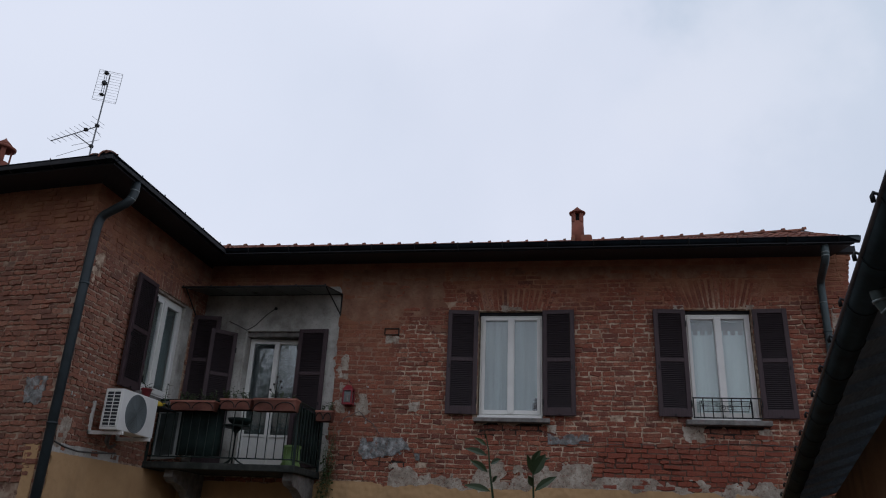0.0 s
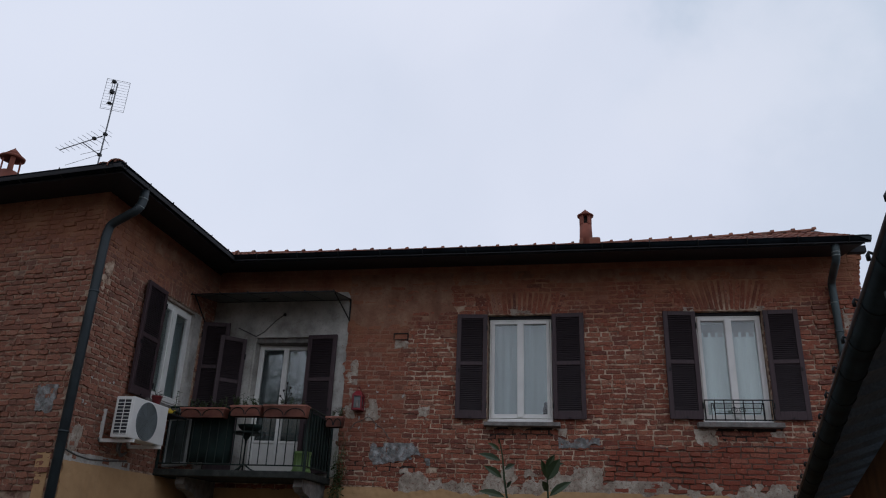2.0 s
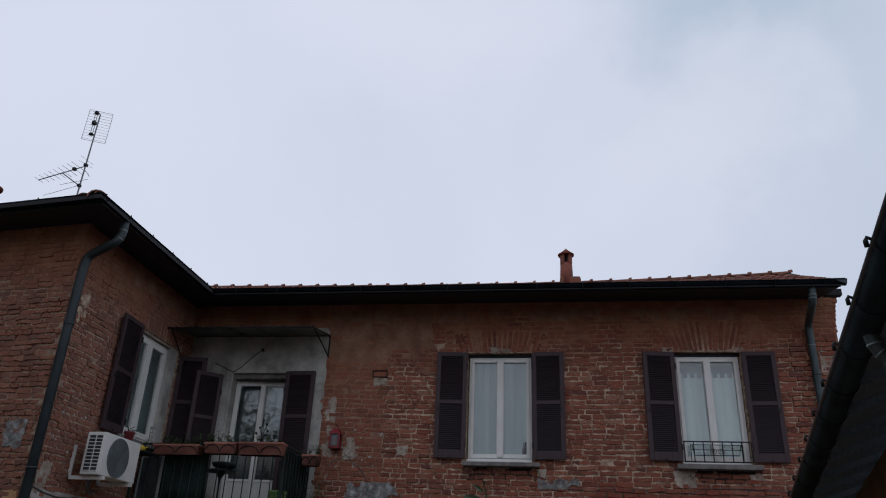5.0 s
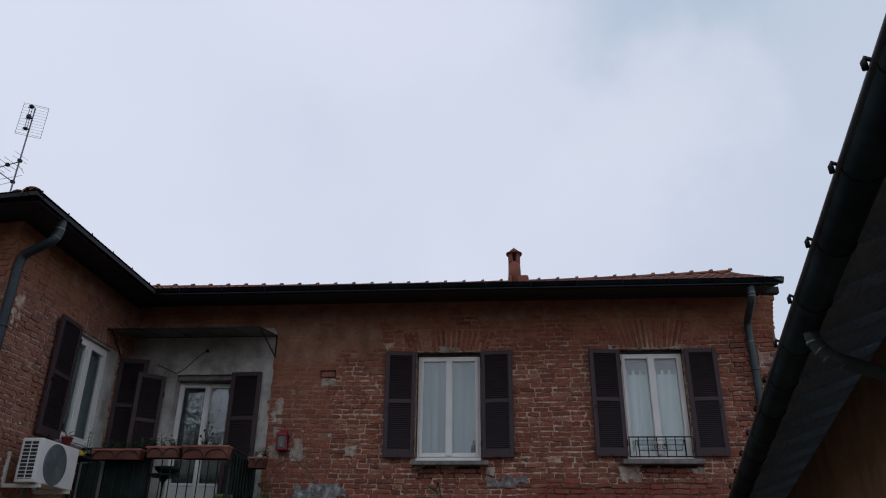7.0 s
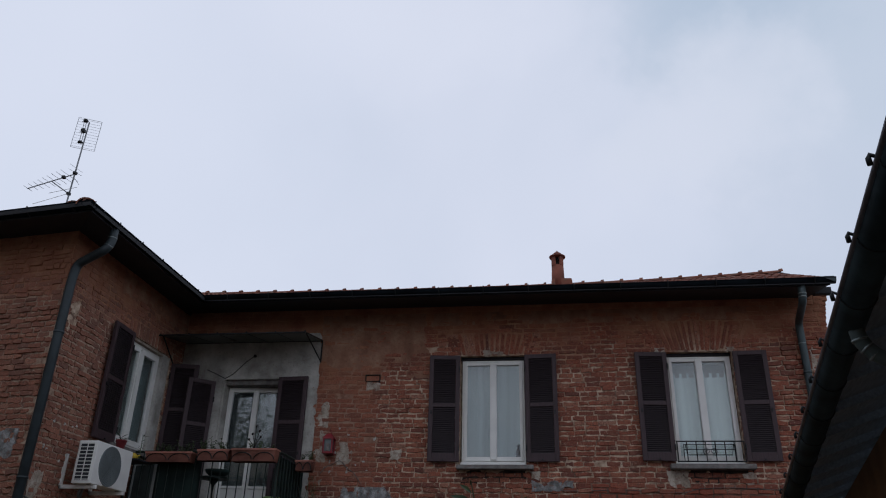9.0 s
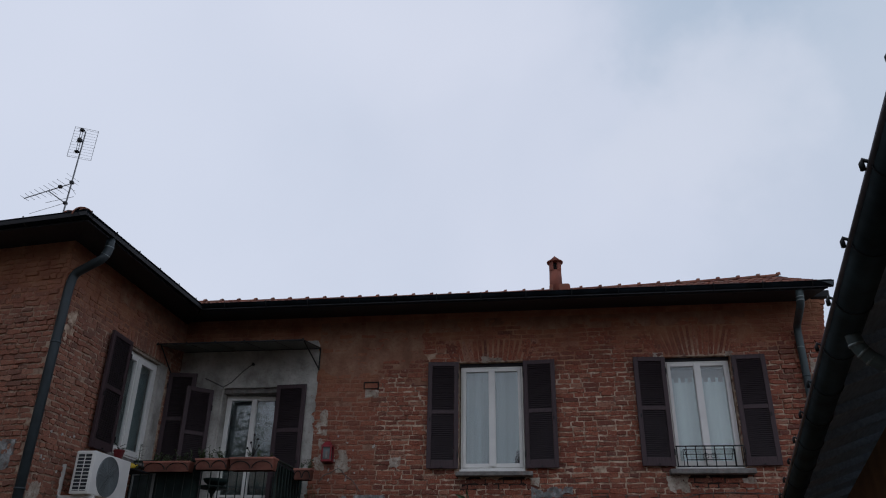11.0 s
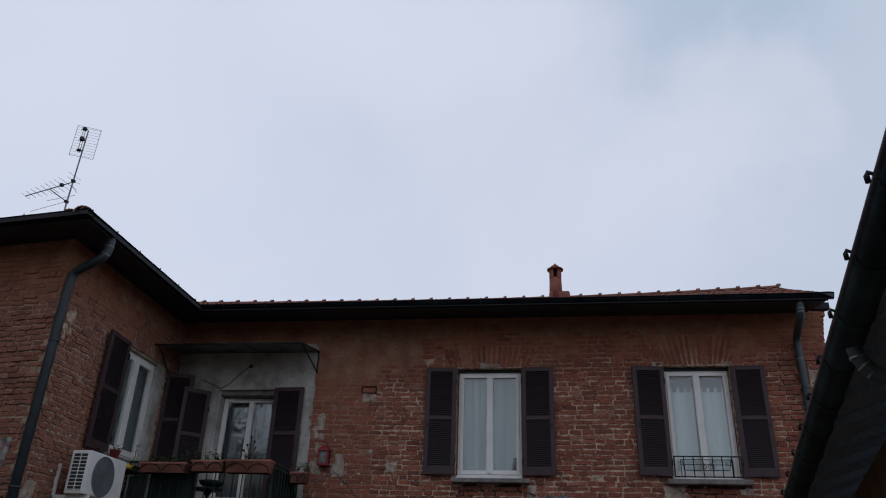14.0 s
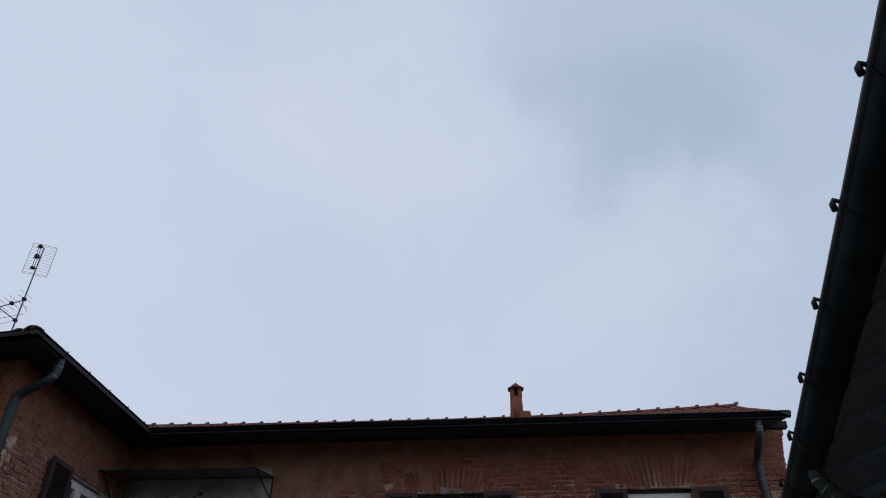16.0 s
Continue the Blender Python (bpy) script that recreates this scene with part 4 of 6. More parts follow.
for x in (1.75, 2.41):
    part("hook", tube([(x, yb, 3.515), (x, yb, 3.30), (x + 0.03, yb, 3.30)], 0.005, sides=5), IRON, basket)

# ---- balcony ----
BX0, BX1, BY, BZ = WX + 0.003, -3.46, 9.49, 2.44
balcony = tagged(part("balcony_floor", box(BX0, BX1 + 0.03, BY - 0.03, D - 0.003, BZ - 0.085, BZ, bevel=0.012), DARK_STONE), "dark stained stone balcony slab on two corbels", "balcony", kind="structure")
for x in (-5.20, -3.56):
    bm = bmesh.new()
    prof = [(D - 0.004, 2.352), (9.60, 2.352), (9.58, 2.26), (9.66, 2.20), (9.85, 2.17), (10.05, 2.08), (10.2, 1.93), (D - 0.004, 1.86)]
    for dx in (-0.062, 0.062):
        bm.faces.new([bm.verts.new((x + dx, y, z)) for y, z in prof])
    f1, f2 = bm.faces[:] if hasattr(bm.faces, "ensure_lookup_table") and not bm.faces.ensure_lookup_table() else (None, None)
    a, b = list(f1.verts), list(f2.verts)
    for i in range(len(a)):
        bm.faces.new((a[i], a[(i + 1) % len(a)], b[(i + 1) % len(b)], b[i]))
    bmesh.ops.recalc_face_normals(bm, faces=bm.faces)
    part("corbel", bm, STONE, balcony, "weathered plastered corbel")

railing = thing("balcony_railing", ((BX0 + BX1) / 2, BY, BZ), "dark green iron railing round the balcony", "railing")
RT = 3.245
for a, b in (((BX0, BY, RT), (BX1, BY, RT)), ((BX1, BY, RT), (BX1, D - 0.004, RT)), ((BX0, BY, BZ + 0.07), (BX1, BY, BZ + 0.07)), ((BX1, BY, BZ + 0.07), (BX1, D - 0.004, BZ + 0.07))):
    part("handrail" if a[2] > 3 else "rail", tube([a, b], 0.016 if a[2] > 3 else 0.009, sides=8), RAIL_GREEN, railing)
for i in range(17):
    x = BX0 + 0.10 + i * 0.121
    part("bar", tube([(x, BY, BZ + 0.07), (x, BY, RT)], 0.0075, sides=6), RAIL_GREEN, railing)
for i in range(8):
    y = BY + 0.12 + i * 0.118
    part("bar", tube([(BX1, y, BZ + 0.07), (BX1, y, RT)], 0.0075, sides=6), RAIL_GREEN, railing)
for x, y in ((BX0 + 0.02, BY), (BX1, BY), (BX1, D - 0.03)):
    part("post", box(x - 0.016, x + 0.016, y - 0.016, y + 0.016, BZ, RT + 0.01, bevel=0.003), RAIL_GREEN, railing)

net = thing("shade_cloth", (-4.8, BY + 0.02, BZ), "dark green shading cloth tied behind the railing", "cloth")
bm = bmesh.new()
sheet(bm, [[(BX0 + 0.42 + (1.04 - 0.42) * i / 12, BY + 0.022 + 0.006 * math.sin(i * 1.7 + z), z) for i in range(13)] for z in (BZ + 0.09, 2.7, 3.0, RT - 0.05)])
bmesh.ops.solidify(bm, geom=list(bm.faces), thickness=0.003)
part("cloth", bm, NET, net, smooth=True)
net2 = thing("shade_cloth", (BX1 - 0.02, 9.9, BZ), "dark green shading cloth on the balcony's end railing", "cloth")
bm = bmesh.new()
sheet(bm, [[(BX1 - 0.022 + 0.006 * math.sin(i * 1.3 + z), BY + 0.02 + 0.95 * i / 10, z) for i in range(11)] for z in (BZ + 0.09, 2.8, RT - 0.04)])
bmesh.ops.solidify(bm, geom=list(bm.faces), thickness=0.003)
part("cloth", bm, NET, net2, smooth=True)


def planter(x0, x1, y, z0, z1, label, seed, sprigs, turn=None):
    """A hung flower box with a rim, moulded arcs and soil."""
    p = thing("planter_box", ((x0 + x1) / 2, y, z0), label, "planter", "flower boxes on the railing")
    bm = bmesh.new()
    d = 0.16
    lo, hi = 0.012, 0.0
    rows = [[(x0 + lo, y - d / 2 + lo), (x1 - lo, y - d / 2 + lo), (x1 - lo, y + d / 2 - lo), (x0 + lo, y + d / 2 - lo)],
            [(x0, y - d / 2), (x1, y - d / 2), (x1, y + d / 2), (x0, y + d / 2)]]
    a = [bm.verts.new((*q, z0)) for q in rows[0]]
    b = [bm.verts.new((*q, z1)) for q in rows[1]]
    bm.faces.new(a[::-1])
    for i in range(4):
        bm.faces.new((a[i], a[(i + 1) % 4], b[(i + 1) % 4], b[i]))
    bmesh.ops.solidify(bm, geom=list(bm.faces), thickness=0.008)
    part("trough", bm, TERRACOTTA, p)
    bm = bmesh.new()
    for c in ((x0 - 0.008, x1 + 0.008, y - d / 2 - 0.008, y - d / 2 + 0.006), (x0 - 0.008, x1 + 0.008, y + d / 2 - 0.006, y + d / 2 + 0.008), (x0 - 0.008, x0 + 0.006, y - d / 2, y + d / 2), (x1 - 0.006, x1 + 0.008, y - d / 2, y + d / 2)):
        box(c[0], c[1], c[2], c[3], z1 - 0.02, z1 + 0.004, bm, 0.003)
    part("rim", bm, TERRACOTTA, p)
    n = max(2, int((x1 - x0) / 0.27))
    for i in range(n):
        c = x0 + (x1 - x0) * (i + 0.5) / n
        w = (x1 - x0) / n * 0.46
        part("holder_arc", tube([(c + w * math.cos(q), y - d / 2 - 0.002, z0 + 0.02 + 0.09 * math.sin(q)) for q in (math.pi * k / 8 for k in range(9))], 0.0065, sides=5), IRON, p, "bent iron holder arc")
    part("soil", box(x0 + 0.012, x1 - 0.012, y - d / 2 + 0.012, y + d / 2 - 0.012, z1 - 0.05, z1 - 0.025), SOOT, p)
    random.seed(seed)
    for k in range(sprigs):
        plant("planter_plant", (random.uniform(x0 + 0.03, x1 - 0.03), y + random.uniform(-0.04, 0.04), z1 - 0.03), random.uniform(0.09, 0.19), random.randint(14, 26), 0.042, "sparse green plant growing in a flower box", seed + k)
    return p


def leaf_shape(bm, base, way, length, width, droop=0.25, cup=0.15, flat=(0, 0, 1)):
    """A pointed leaf, folded along its midrib; flat is the way that its upper face looks."""
    way = Vector(way).normalized()
    side = way.cross(Vector(flat))
    side = side.normalized() if side.length > 0.05 else Vector((1, 0, 0))
    up = side.cross(way)
    rows = []
    for k, w in ((0.0, 0.05), (0.2, 0.7), (0.45, 1.0), (0.75, 0.68), (1.0, 0.02)):
        c = Vector(base) + way * length * k - Vector((0, 0, 1)) * droop * length * k * k
        rows.append([c - side * width * w / 2 + up * cup * width * w, c, c + side * width * w / 2 + up * cup * width * w])
    sheet(bm, rows)


def plant(name, at, height, leaves, size, label, seed, material=LEAF, spread=0.6, thin=0.5):
    rnd = random.Random(seed)
    p = thing(name, at, label, "plant", "potted plants")
    bm = bmesh.new()
    n = max(2, leaves // 5)
    for s in range(n):
        ang = rnd.uniform(0, 6.28)
        tip = Vector(at) + Vector((math.cos(ang) * height * spread * rnd.random(), math.sin(ang) * height * spread * 0.6 * rnd.random(), height * rnd.uniform(0.7, 1.1)))
        part("stem", tube([at, Vector(at).lerp(tip, 0.5) + Vector((0, 0, 0.01)), tip], [0.004, 0.003, 0.002], sides=5), LEAF, p)
        for k in range(leaves // n + 1):
            q = Vector(at).lerp(tip, rnd.uniform(0.25, 1.0))
            a2 = rnd.uniform(0, 6.28)
            leaf_shape(bm, q, (math.cos(a2), math.sin(a2), rnd.uniform(0.0, 0.9)), size * rnd.uniform(0.7, 1.4), size * thin)
    part("leaves", bm, material, p)
    return p


planter(-5.20, -4.575, BY - 0.09, 3.088, 3.215, "terracotta flower box with sparse green plants, hung on the railing", 21, 9)
planter(-4.495, -4.07, BY - 0.09, 3.11, 3.245, "terracotta flower box with a leafy sprig, hung on the railing", 31, 8)
planter(-4.035, -3.45, BY - 0.09, 3.10, 3.255, "terracotta flower box with moulded arcs, hung on the railing", 41, 4)
planter(-3.43, -3.20, 10.14, 3.09, 3.23, "terracotta flower box with a trailing plant at the balcony's end", 51, 3)
flower = thing("dry_flower", (-3.77, BY - 0.09, 3.25), "dry stem with curled seed heads in a flower box", "plant")
for k, (dx, dz) in enumerate(((0.0, 0.30), (0.07, 0.16), (-0.08, 0.13), (0.05, 0.24), (-0.04, 0.2))):
    part("stem", tube([(-3.77, BY - 0.09, 3.25), (-3.77 + dx * 0.4, BY - 0.09, 3.25 + dz * 0.6), (-3.77 + dx, BY - 0.10, 3.25 + dz)], 0.004, sides=5), SOOT, flower)
    part("seed_head", lathe([(0.004, -0.012), (0.016, 0.0), (0.012, 0.014), (0.003, 0.02)], (-3.77 + dx, BY - 0.10, 3.25 + dz), sides=8), SOOT, flower)

# trailing plant beside the balcony
random.seed(5)
vine = thing("trailing_plant", (-3.30, 10.40, 3.1), "thin green creeper hanging beside the balcony", "plant")
bm = bmesh.new()
for s in range(9):
    x, y, z = -3.32 + random.uniform(-0.06, 0.10), 10.36 + random.uniform(-0.06, 0.08), random.uniform(2.75, 3.15)
    pts = [(x, y, z)]
    for k in range(9):
        x, y, z = x + random.uniform(-0.03, 0.032), min(10.46, y + random.uniform(-0.03, 0.035)), z - random.uniform(0.06, 0.13)
        pts.append((x, y, max(z, 1.95)))
        dense = 6 if z < 2.6 else 2
        for j in range(dense):
            a = random.uniform(0, 6.28)
            leaf_shape(bm, (x + random.uniform(-0.05, 0.05), y - 0.01 + random.uniform(-0.04, 0.02), z + random.uniform(-0.04, 0.04)), (math.cos(a), math.sin(a) - 0.4, random.uniform(-0.5, 0.4)), random.uniform(0.03, 0.055), 0.032)
    part("stem", tube(pts, 0.003, sides=4), LEAF, vine)
part("leaves", bm, LEAF, vine)

table = thing("bistro_table", (-4.46, 9.85, BZ), "small round dark green metal table on the balcony", "table")
part("tabletop", lathe([(0.19, 0.0), (0.20, 0.004), (0.20, 0.022), (0.19, 0.026)], (-4.46, 9.85, 2.945), sides=28), RAIL_GREEN, table, smooth=False)
part("pedestal", lathe([(0.011, 0.02), (0.011, 0.36), (0.02, 0.43), (0.07, 0.504)], (-4.46, 9.85, BZ), sides=12), RAIL_GREEN, table, smooth=True)
for k in range(3):
    a = 2.1 * k + 0.4
    part("leg", tube([(-4.46, 9.85, BZ + 0.12), (-4.46 + 0.1 * math.cos(a), 9.85 + 0.1 * math.sin(a), BZ + 0.05), (-4.46 + 0.19 * math.cos(a), 9.85 + 0.19 * math.sin(a), BZ + 0.01)], 0.011, sides=6), RAIL_GREEN, table)
bowl = thing("bowl_pot", (-4.42, 9.85, 2.972), "wide dark green plant bowl on the table", "pot")
part("body", lathe([(0.08, 0.0), (0.15, 0.05), (0.17, 0.09), (0.16, 0.09), (0.14, 0.06)], (-4.42, 9.85, 2.973), sides=20), NET, bowl, smooth=True)

bucket = thing("plastic_bucket", (-3.57, 9.68, BZ), "upturned green plastic bucket standing on the balcony", "bucket")
part("body", lathe([(0.125, 0.0), (0.128, 0.02), (0.112, 0.05), (0.105, 0.22), (0.118, 0.23), (0.118, 0.26), (0.10, 0.265)], (-3.57, 9.68, BZ + 0.001), sides=20), GREEN_PLASTIC, bucket, smooth=True)
for k in range(10):
    a = 0.628 * k
    part("rib", tube([(-3.57 + 0.111 * math.cos(a), 9.68 + 0.111 * math.sin(a), BZ + 0.05), (-3.57 + 0.106 * math.cos(a), 9.68 + 0.106 * math.sin(a), BZ + 0.22)], 0.007, sides=5), GREEN_PLASTIC, bucket)
sash = thing("old_window_sash", (-5.30, 9.60, BZ), "old pale grey glazed window sash leaning on the balcony", "window sash")
LEAN = Matrix.Translation((-5.455, 9.53, BZ + 0.002)) @ Matrix.Rotation(radians(-9), 4, "X") @ Matrix.Rotation(radians(-5), 4, "Y")
bm = bmesh.new()
for c in ((0, 0.035, 0, 0.66), (0.30, 0.345, 0, 0.66), (0.035, 0.30, 0, 0.05), (0.035, 0.30, 0.625, 0.66)):
    box(c[0], c[1], -0.016, 0.016, c[2] + 0.02, c[3] + 0.02, bm, 0.004)
part("sash_frame", turned(bm, LEAN), PUTTY, sash)
part("pane", turned(box(0.034, 0.301, -0.002, 0.002, 0.069, 0.646), LEAN), DUSTY_GLASS, sash, "dusty glass")

# ---- canopy over the balcony door ----
canopy = thing("canopy", (-4.45, D, 5.05), "flat glazed canopy on thin iron brackets above the balcony door", "canopy")
cx0, cx1, cf, cb, zf, zb = -5.50, -3.345, 9.66, D - 0.003, 4.915, 5.055
bm = bmesh.new()
for y, z in ((cf, zf), (cb, zb)):
    for x in (cx0, cx1):
        for dz in (0.0, 0.008):
            bm.verts.new((x, y, z + dz))
bmesh.ops.convex_hull(bm, input=bm.verts)
part("sheet", bm, CANOPY_SHEET, canopy, "dull grey-green translucent sheet")
part("front_bar", tube([(cx0 - 0.02, cf, zf), (cx1, cf, zf)], 0.012, sides=6), IRON, canopy)
part("wall_bar", tube([(cx0, cb - 0.01, zb), (cx1, cb - 0.01, zb)], 0.012, sides=6), IRON, canopy)
for i in range(6):
    x = cx0 + (cx1 - cx0) * i / 5
    part("rib", tube([(x, cf, zf + 0.004), (x, cb - 0.01, zb + 0.004)], 0.009, sides=6), IRON, canopy)
    part("clip", lathe([(0.012, 0.0), (0.014, 0.012), (0.004, 0.02)], (x, cf, zf + 0.008), sides=8), IRON, canopy)
part("strut", tube([(cx1, D - 0.02, 4.735), (cx1, 9.72, zf)], 0.010, sides=6), IRON, canopy)
part("wall_post", tube([(cx1, D - 0.015, 4.72), (cx1, D - 0.015, zb)], 0.012, sides=6), IRON, canopy)
part("strut", tube([(cx0 + 0.03, 10.1, 4.62), (cx0 + 0.02, 9.72, zf)], 0.010, sides=6), IRON, canopy)

door_cable = thing("door_cable", (-4.38, D, 4.83), "thin grey cable drooping from a wall hook above the door", "cable")
part("hook", lathe([(0.02, -0.02), (0.026, 0.0), (0.016, 0.022)], (-4.375, D - 0.02, 4.83), sides=10), IRON, door_cable)
part("cable", tube([(-4.375, D - 0.03, 4.83), (-4.5, D - 0.025, 4.74), (-4.68, D - 0.02, 4.56), (-4.80, D - 0.02, 4.49), (-4.92, D - 0.03, 4.55), (-5.1, D - 0.02, 4.63)], 0.008, sides=6), CABLE, door_cable)

# ---- air conditioner on the wing wall ----
ac = thing("air_conditioner", (-5.23, 8.46, 2.64), "white outdoor air-conditioning unit on a wall bracket", "air conditioner")
ax0, ax1, ay0, ay1, az0, az1 = -5.335, -5.10, 8.075, 8.855, 2.655, 3.13
part("housing", box(ax0, ax1, ay0, ay1, az0, az1, bevel=0.014), AC_WHITE, ac)
fc = (8.40, 2.885)
ring = [(ax1 + 0.004, fc[0] + 0.222 * math.cos(k), fc[1] + 0.222 * math.sin(k)) for k in (2 * math.pi * i / 32 for i in range(32))]
part("fan_ring", tube(ring, 0.006, sides=6, closed=True), AC_DARK, ac, smooth=True)
bm = bmesh.new()
c = bm.verts.new((ax1 + 0.003, *fc))
vs = [bm.verts.new((ax1 + 0.003, fc[0] + 0.216 * math.cos(k), fc[1] + 0.216 * math.sin(k))) for k in (2 * math.pi * i / 32 for i in range(32))]
for i in range(32):
    bm.faces.new((c, vs[i], vs[(i + 1) % 32]))
part("fan_opening", bm, AC_DARK, ac, "grey fan opening")
for i in range(1, 10):
    r = 0.0225 * i
    part("grille_ring", tube([(ax1 + 0.010, fc[0] + r * math.cos(k), fc[1] + r * math.sin(k)) for k in (2 * math.pi * j / 28 for j in range(28))], 0.0028, sides=4, closed=True), AC_DARK, ac)
for i in range(10):
    k = 2 * math.pi * i / 10
    part("grille_spoke", tube([(ax1 + 0.010, fc[0], fc[1]), (ax1 + 0.010, fc[0] + 0.216 * math.cos(k), fc[1] + 0.216 * math.sin(k))], 0.0018, sides=4), AC_DARK, ac)
part("side_recess", box(ax0 + 0.03, ax1 - 0.035, ay0 - 0.003, ay0 + 0.004, az0 + 0.035, az1 - 0.03), AC_HOLE, ac, "dark side vent")
for i in range(11):
    z = az0 + 0.04 + i * 0.0395
    part("louvre", box(ax0 + 0.025, ax1 - 0.03, ay0 - 0.009, ay0 - 0.001, z, z + 0.009, bevel=0.002), AC_WHITE, ac)
for x in (ax0 + 0.025, (ax0 + ax1) / 2 - 0.004, ax1 - 0.035):
    part("louvre_post", box(x, x + 0.010, ay0 - 0.010, ay0 - 0.002, az0 + 0.03, az1 - 0.025, bevel=0.003), AC_WHITE, ac)
for i in range(2):
    y = ay0 + 0.10 + i * 0.60
    part("bracket_arm", box(WX, ax1 + 0.02, y - 0.018, y + 0.018, az0 - 0.045, az0 - 0.004, bevel=0.003), AC_WHITE, ac)
    part("bracket_post", box(WX, WX + 0.03, y - 0.018, y + 0.018, az0 - 0.045, az0 + 0.34, bevel=0.003), AC_WHITE, ac)
    part("rubber_foot", box(ax1 - 0.09, ax1 - 0.05, y - 0.02, y + 0.02, az0 - 0.006, az0 + 0.004), IRON, ac)
for k in range(2):
    part("hose", tube(arc_path([(ax0 + 0.06, 8.20 + 0.06 * k, az0 + 0.01), (ax0 + 0.02, 8.22 + 0.05 * k, az0 - 0.12), (ax0 - 0.04, 8.42, az0 - 0.16 - 0.02 * k), (WX + 0.02, 8.75, az0 - 0.10)], 0.06), 0.014, sides=8), CABLE, ac, smooth=True)
pot = thing("flower_pot", (-5.21, 8.72, az1), "small red plastic flower pot on the air conditioner", "pot")
part("pot", lathe([(0.045, 0.0), (0.062, 0.10), (0.068, 0.10), (0.068, 0.118), (0.056, 0.118), (0.05, 0.09)], (-5.21, 8.72, az1 + 0.002), sides=18), RED_PAINT, pot, smooth=True)
plant("spiky_plant", (-5.21, 8.72, az1 + 0.09), 0.06, 16, 0.10, "small spiky plant in a red pot", 77, LEAF_NEAR, 0.5, 0.17)
yp = thing("watering_can", (-5.28, 9.14, 3.10), "yellow plastic watering can on the ledge", "watering can")
part("body", lathe([(0.06, 0.0), (0.075, 0.02), (0.07, 0.05), (0.04, 0.075)], (-5.28, 9.14, 3.09), sides=16), YELLOW, yp, smooth=True)
part("spout", tube([(-5.28, 9.20, 3.12), (-5.27, 9.31, 3.17)], [0.012, 0.006], sides=8), YELLOW, yp)
part("shelf", box(WX, -5.14, 9.03, 9.42, 3.068, 3.086, bevel=0.003), EAVE_WOOD, yp)
plant("succulent", (-5.30, 9.36, 3.084), 0.36, 12, 0.065, "upright narrow-leaved succulent on the window ledge", 78, LEAF_NEAR, 0.10, 0.3)

# ---- lantern on the wall ----
lantern = thing("lantern", (-3.085, D - 0.10, 3.36), "red metal candle lantern hung on the bricks", "lantern")
lx, ly, lz = -3.085, D - 0.095, 3.37
part("base", box(lx - 0.075, lx + 0.075, ly - 0.075, ly + 0.075, lz, lz + 0.03, bevel=0.006), RED_PAINT, lantern)
for dx in (-0.062, 0.062):
    for dy in (-0.062, 0.062):
        part("corner_post", box(lx + dx - 0.011, lx + dx + 0.011, ly + dy - 0.011, ly + dy + 0.011, lz + 0.03, lz + 0.20, bevel=0.003), RED_PAINT, lantern)
part("glass", box(lx - 0.05, lx + 0.05, ly - 0.05, ly + 0.05, lz + 0.032, lz + 0.20), AC_DARK, lantern, "cloudy glass")
part("candle", lathe([(0.025, 0.0), (0.025, 0.1), (0.004, 0.11)], (lx, ly - 0.052, lz + 0.035), sides=10), STONE, lantern)
bm = bmesh.new()
for z, r in ((lz + 0.20, 0.077), (lz + 0.218, 0.074), (lz + 0.255, 0.040), (lz + 0.275, 0.036)):
    for dx in (-r, r):
        for dy in (-r, r):
            bm.verts.new((lx + dx, ly + dy, z))
bmesh.ops.convex_hull(bm, input=bm.verts)
part("cap", bm, RED_PAINT, lantern)
part("ring", tube([(lx + 0.026 * math.cos(k), ly, lz + 0.31 + 0.026 * math.sin(k)) for k in (2 * math.pi * i / 14 for i in range(14))], 0.004, sides=5, closed=True), RED_PAINT, lantern)
part("nail", tube([(lx, D, lz + 0.335), (lx, ly - 0.01, lz + 0.335)], 0.005, sides=6), IRON, lantern)

# ---- small things on the walls ----
vent = thing("wall_vent", (-2.52, D, 4.40), "small brick-filled wall hatch with a dark iron edge", "vent")
hx0, hx1, hz0, hz1 = -2.63, -2.435, 4.425, 4.505
part("slab", box(hx0, hx1, D - 0.012, D, hz0, hz1), BRICK_ONE, vent)
for c in ((hx0 - 0.012, hx1 + 0.012, hz1, hz1 + 0.014), (hx0, hx1, hz0 - 0.008, hz0), (hx0 - 0.012, hx0, hz0, hz1), (hx1, hx1 + 0.014, hz0 - 0.02, hz1)):
    part("edge", box(c[0], c[1], D - 0.03, D, c[2], c[3], bevel=0.003), SOOT, vent)
cable = thing("wall_cable", (0.6, D, 2.93), "thin grey cable stapled along the bricks below the windows", "cable")
part("cable", tube([(-0.1 + 0.2 * i, D - 0.016, 2.925 - 0.012 * math.sin(i * 0.9) - 0.002 * i + (0.05 if i > 9 else 0)) for i in range(19)], 0.0045, sides=5), CABLE, cable)
cable2 = thing("wall_cable", (-5.5, 7.9, 2.40), "thin dark cable running to the air conditioner", "cable")
part("cable", tube([(WX + 0.016, 7.55, 2.47), (WX + 0.016, 7.8, 2.42), (WX + 0.016, 8.05, 2.40), (WX + 0.016, 8.4, 2.42), (WX + 0.016, 8.8, 2.46)], 0.010, sides=6), CABLE, cable2)
wire = thing("wall_cable", (-2.9, D, 3.2), "loose dry creeper stem looping on the bricks", "cable")
part("cable", tube([(-3.2 + 0.045 * i, D - 0.014, 3.12 + 0.16 * math.sin(i * 0.30) + 0.02 * math.sin(i * 1.3)) for i in range(14)], 0.005, sides=5), CABLE, wire)

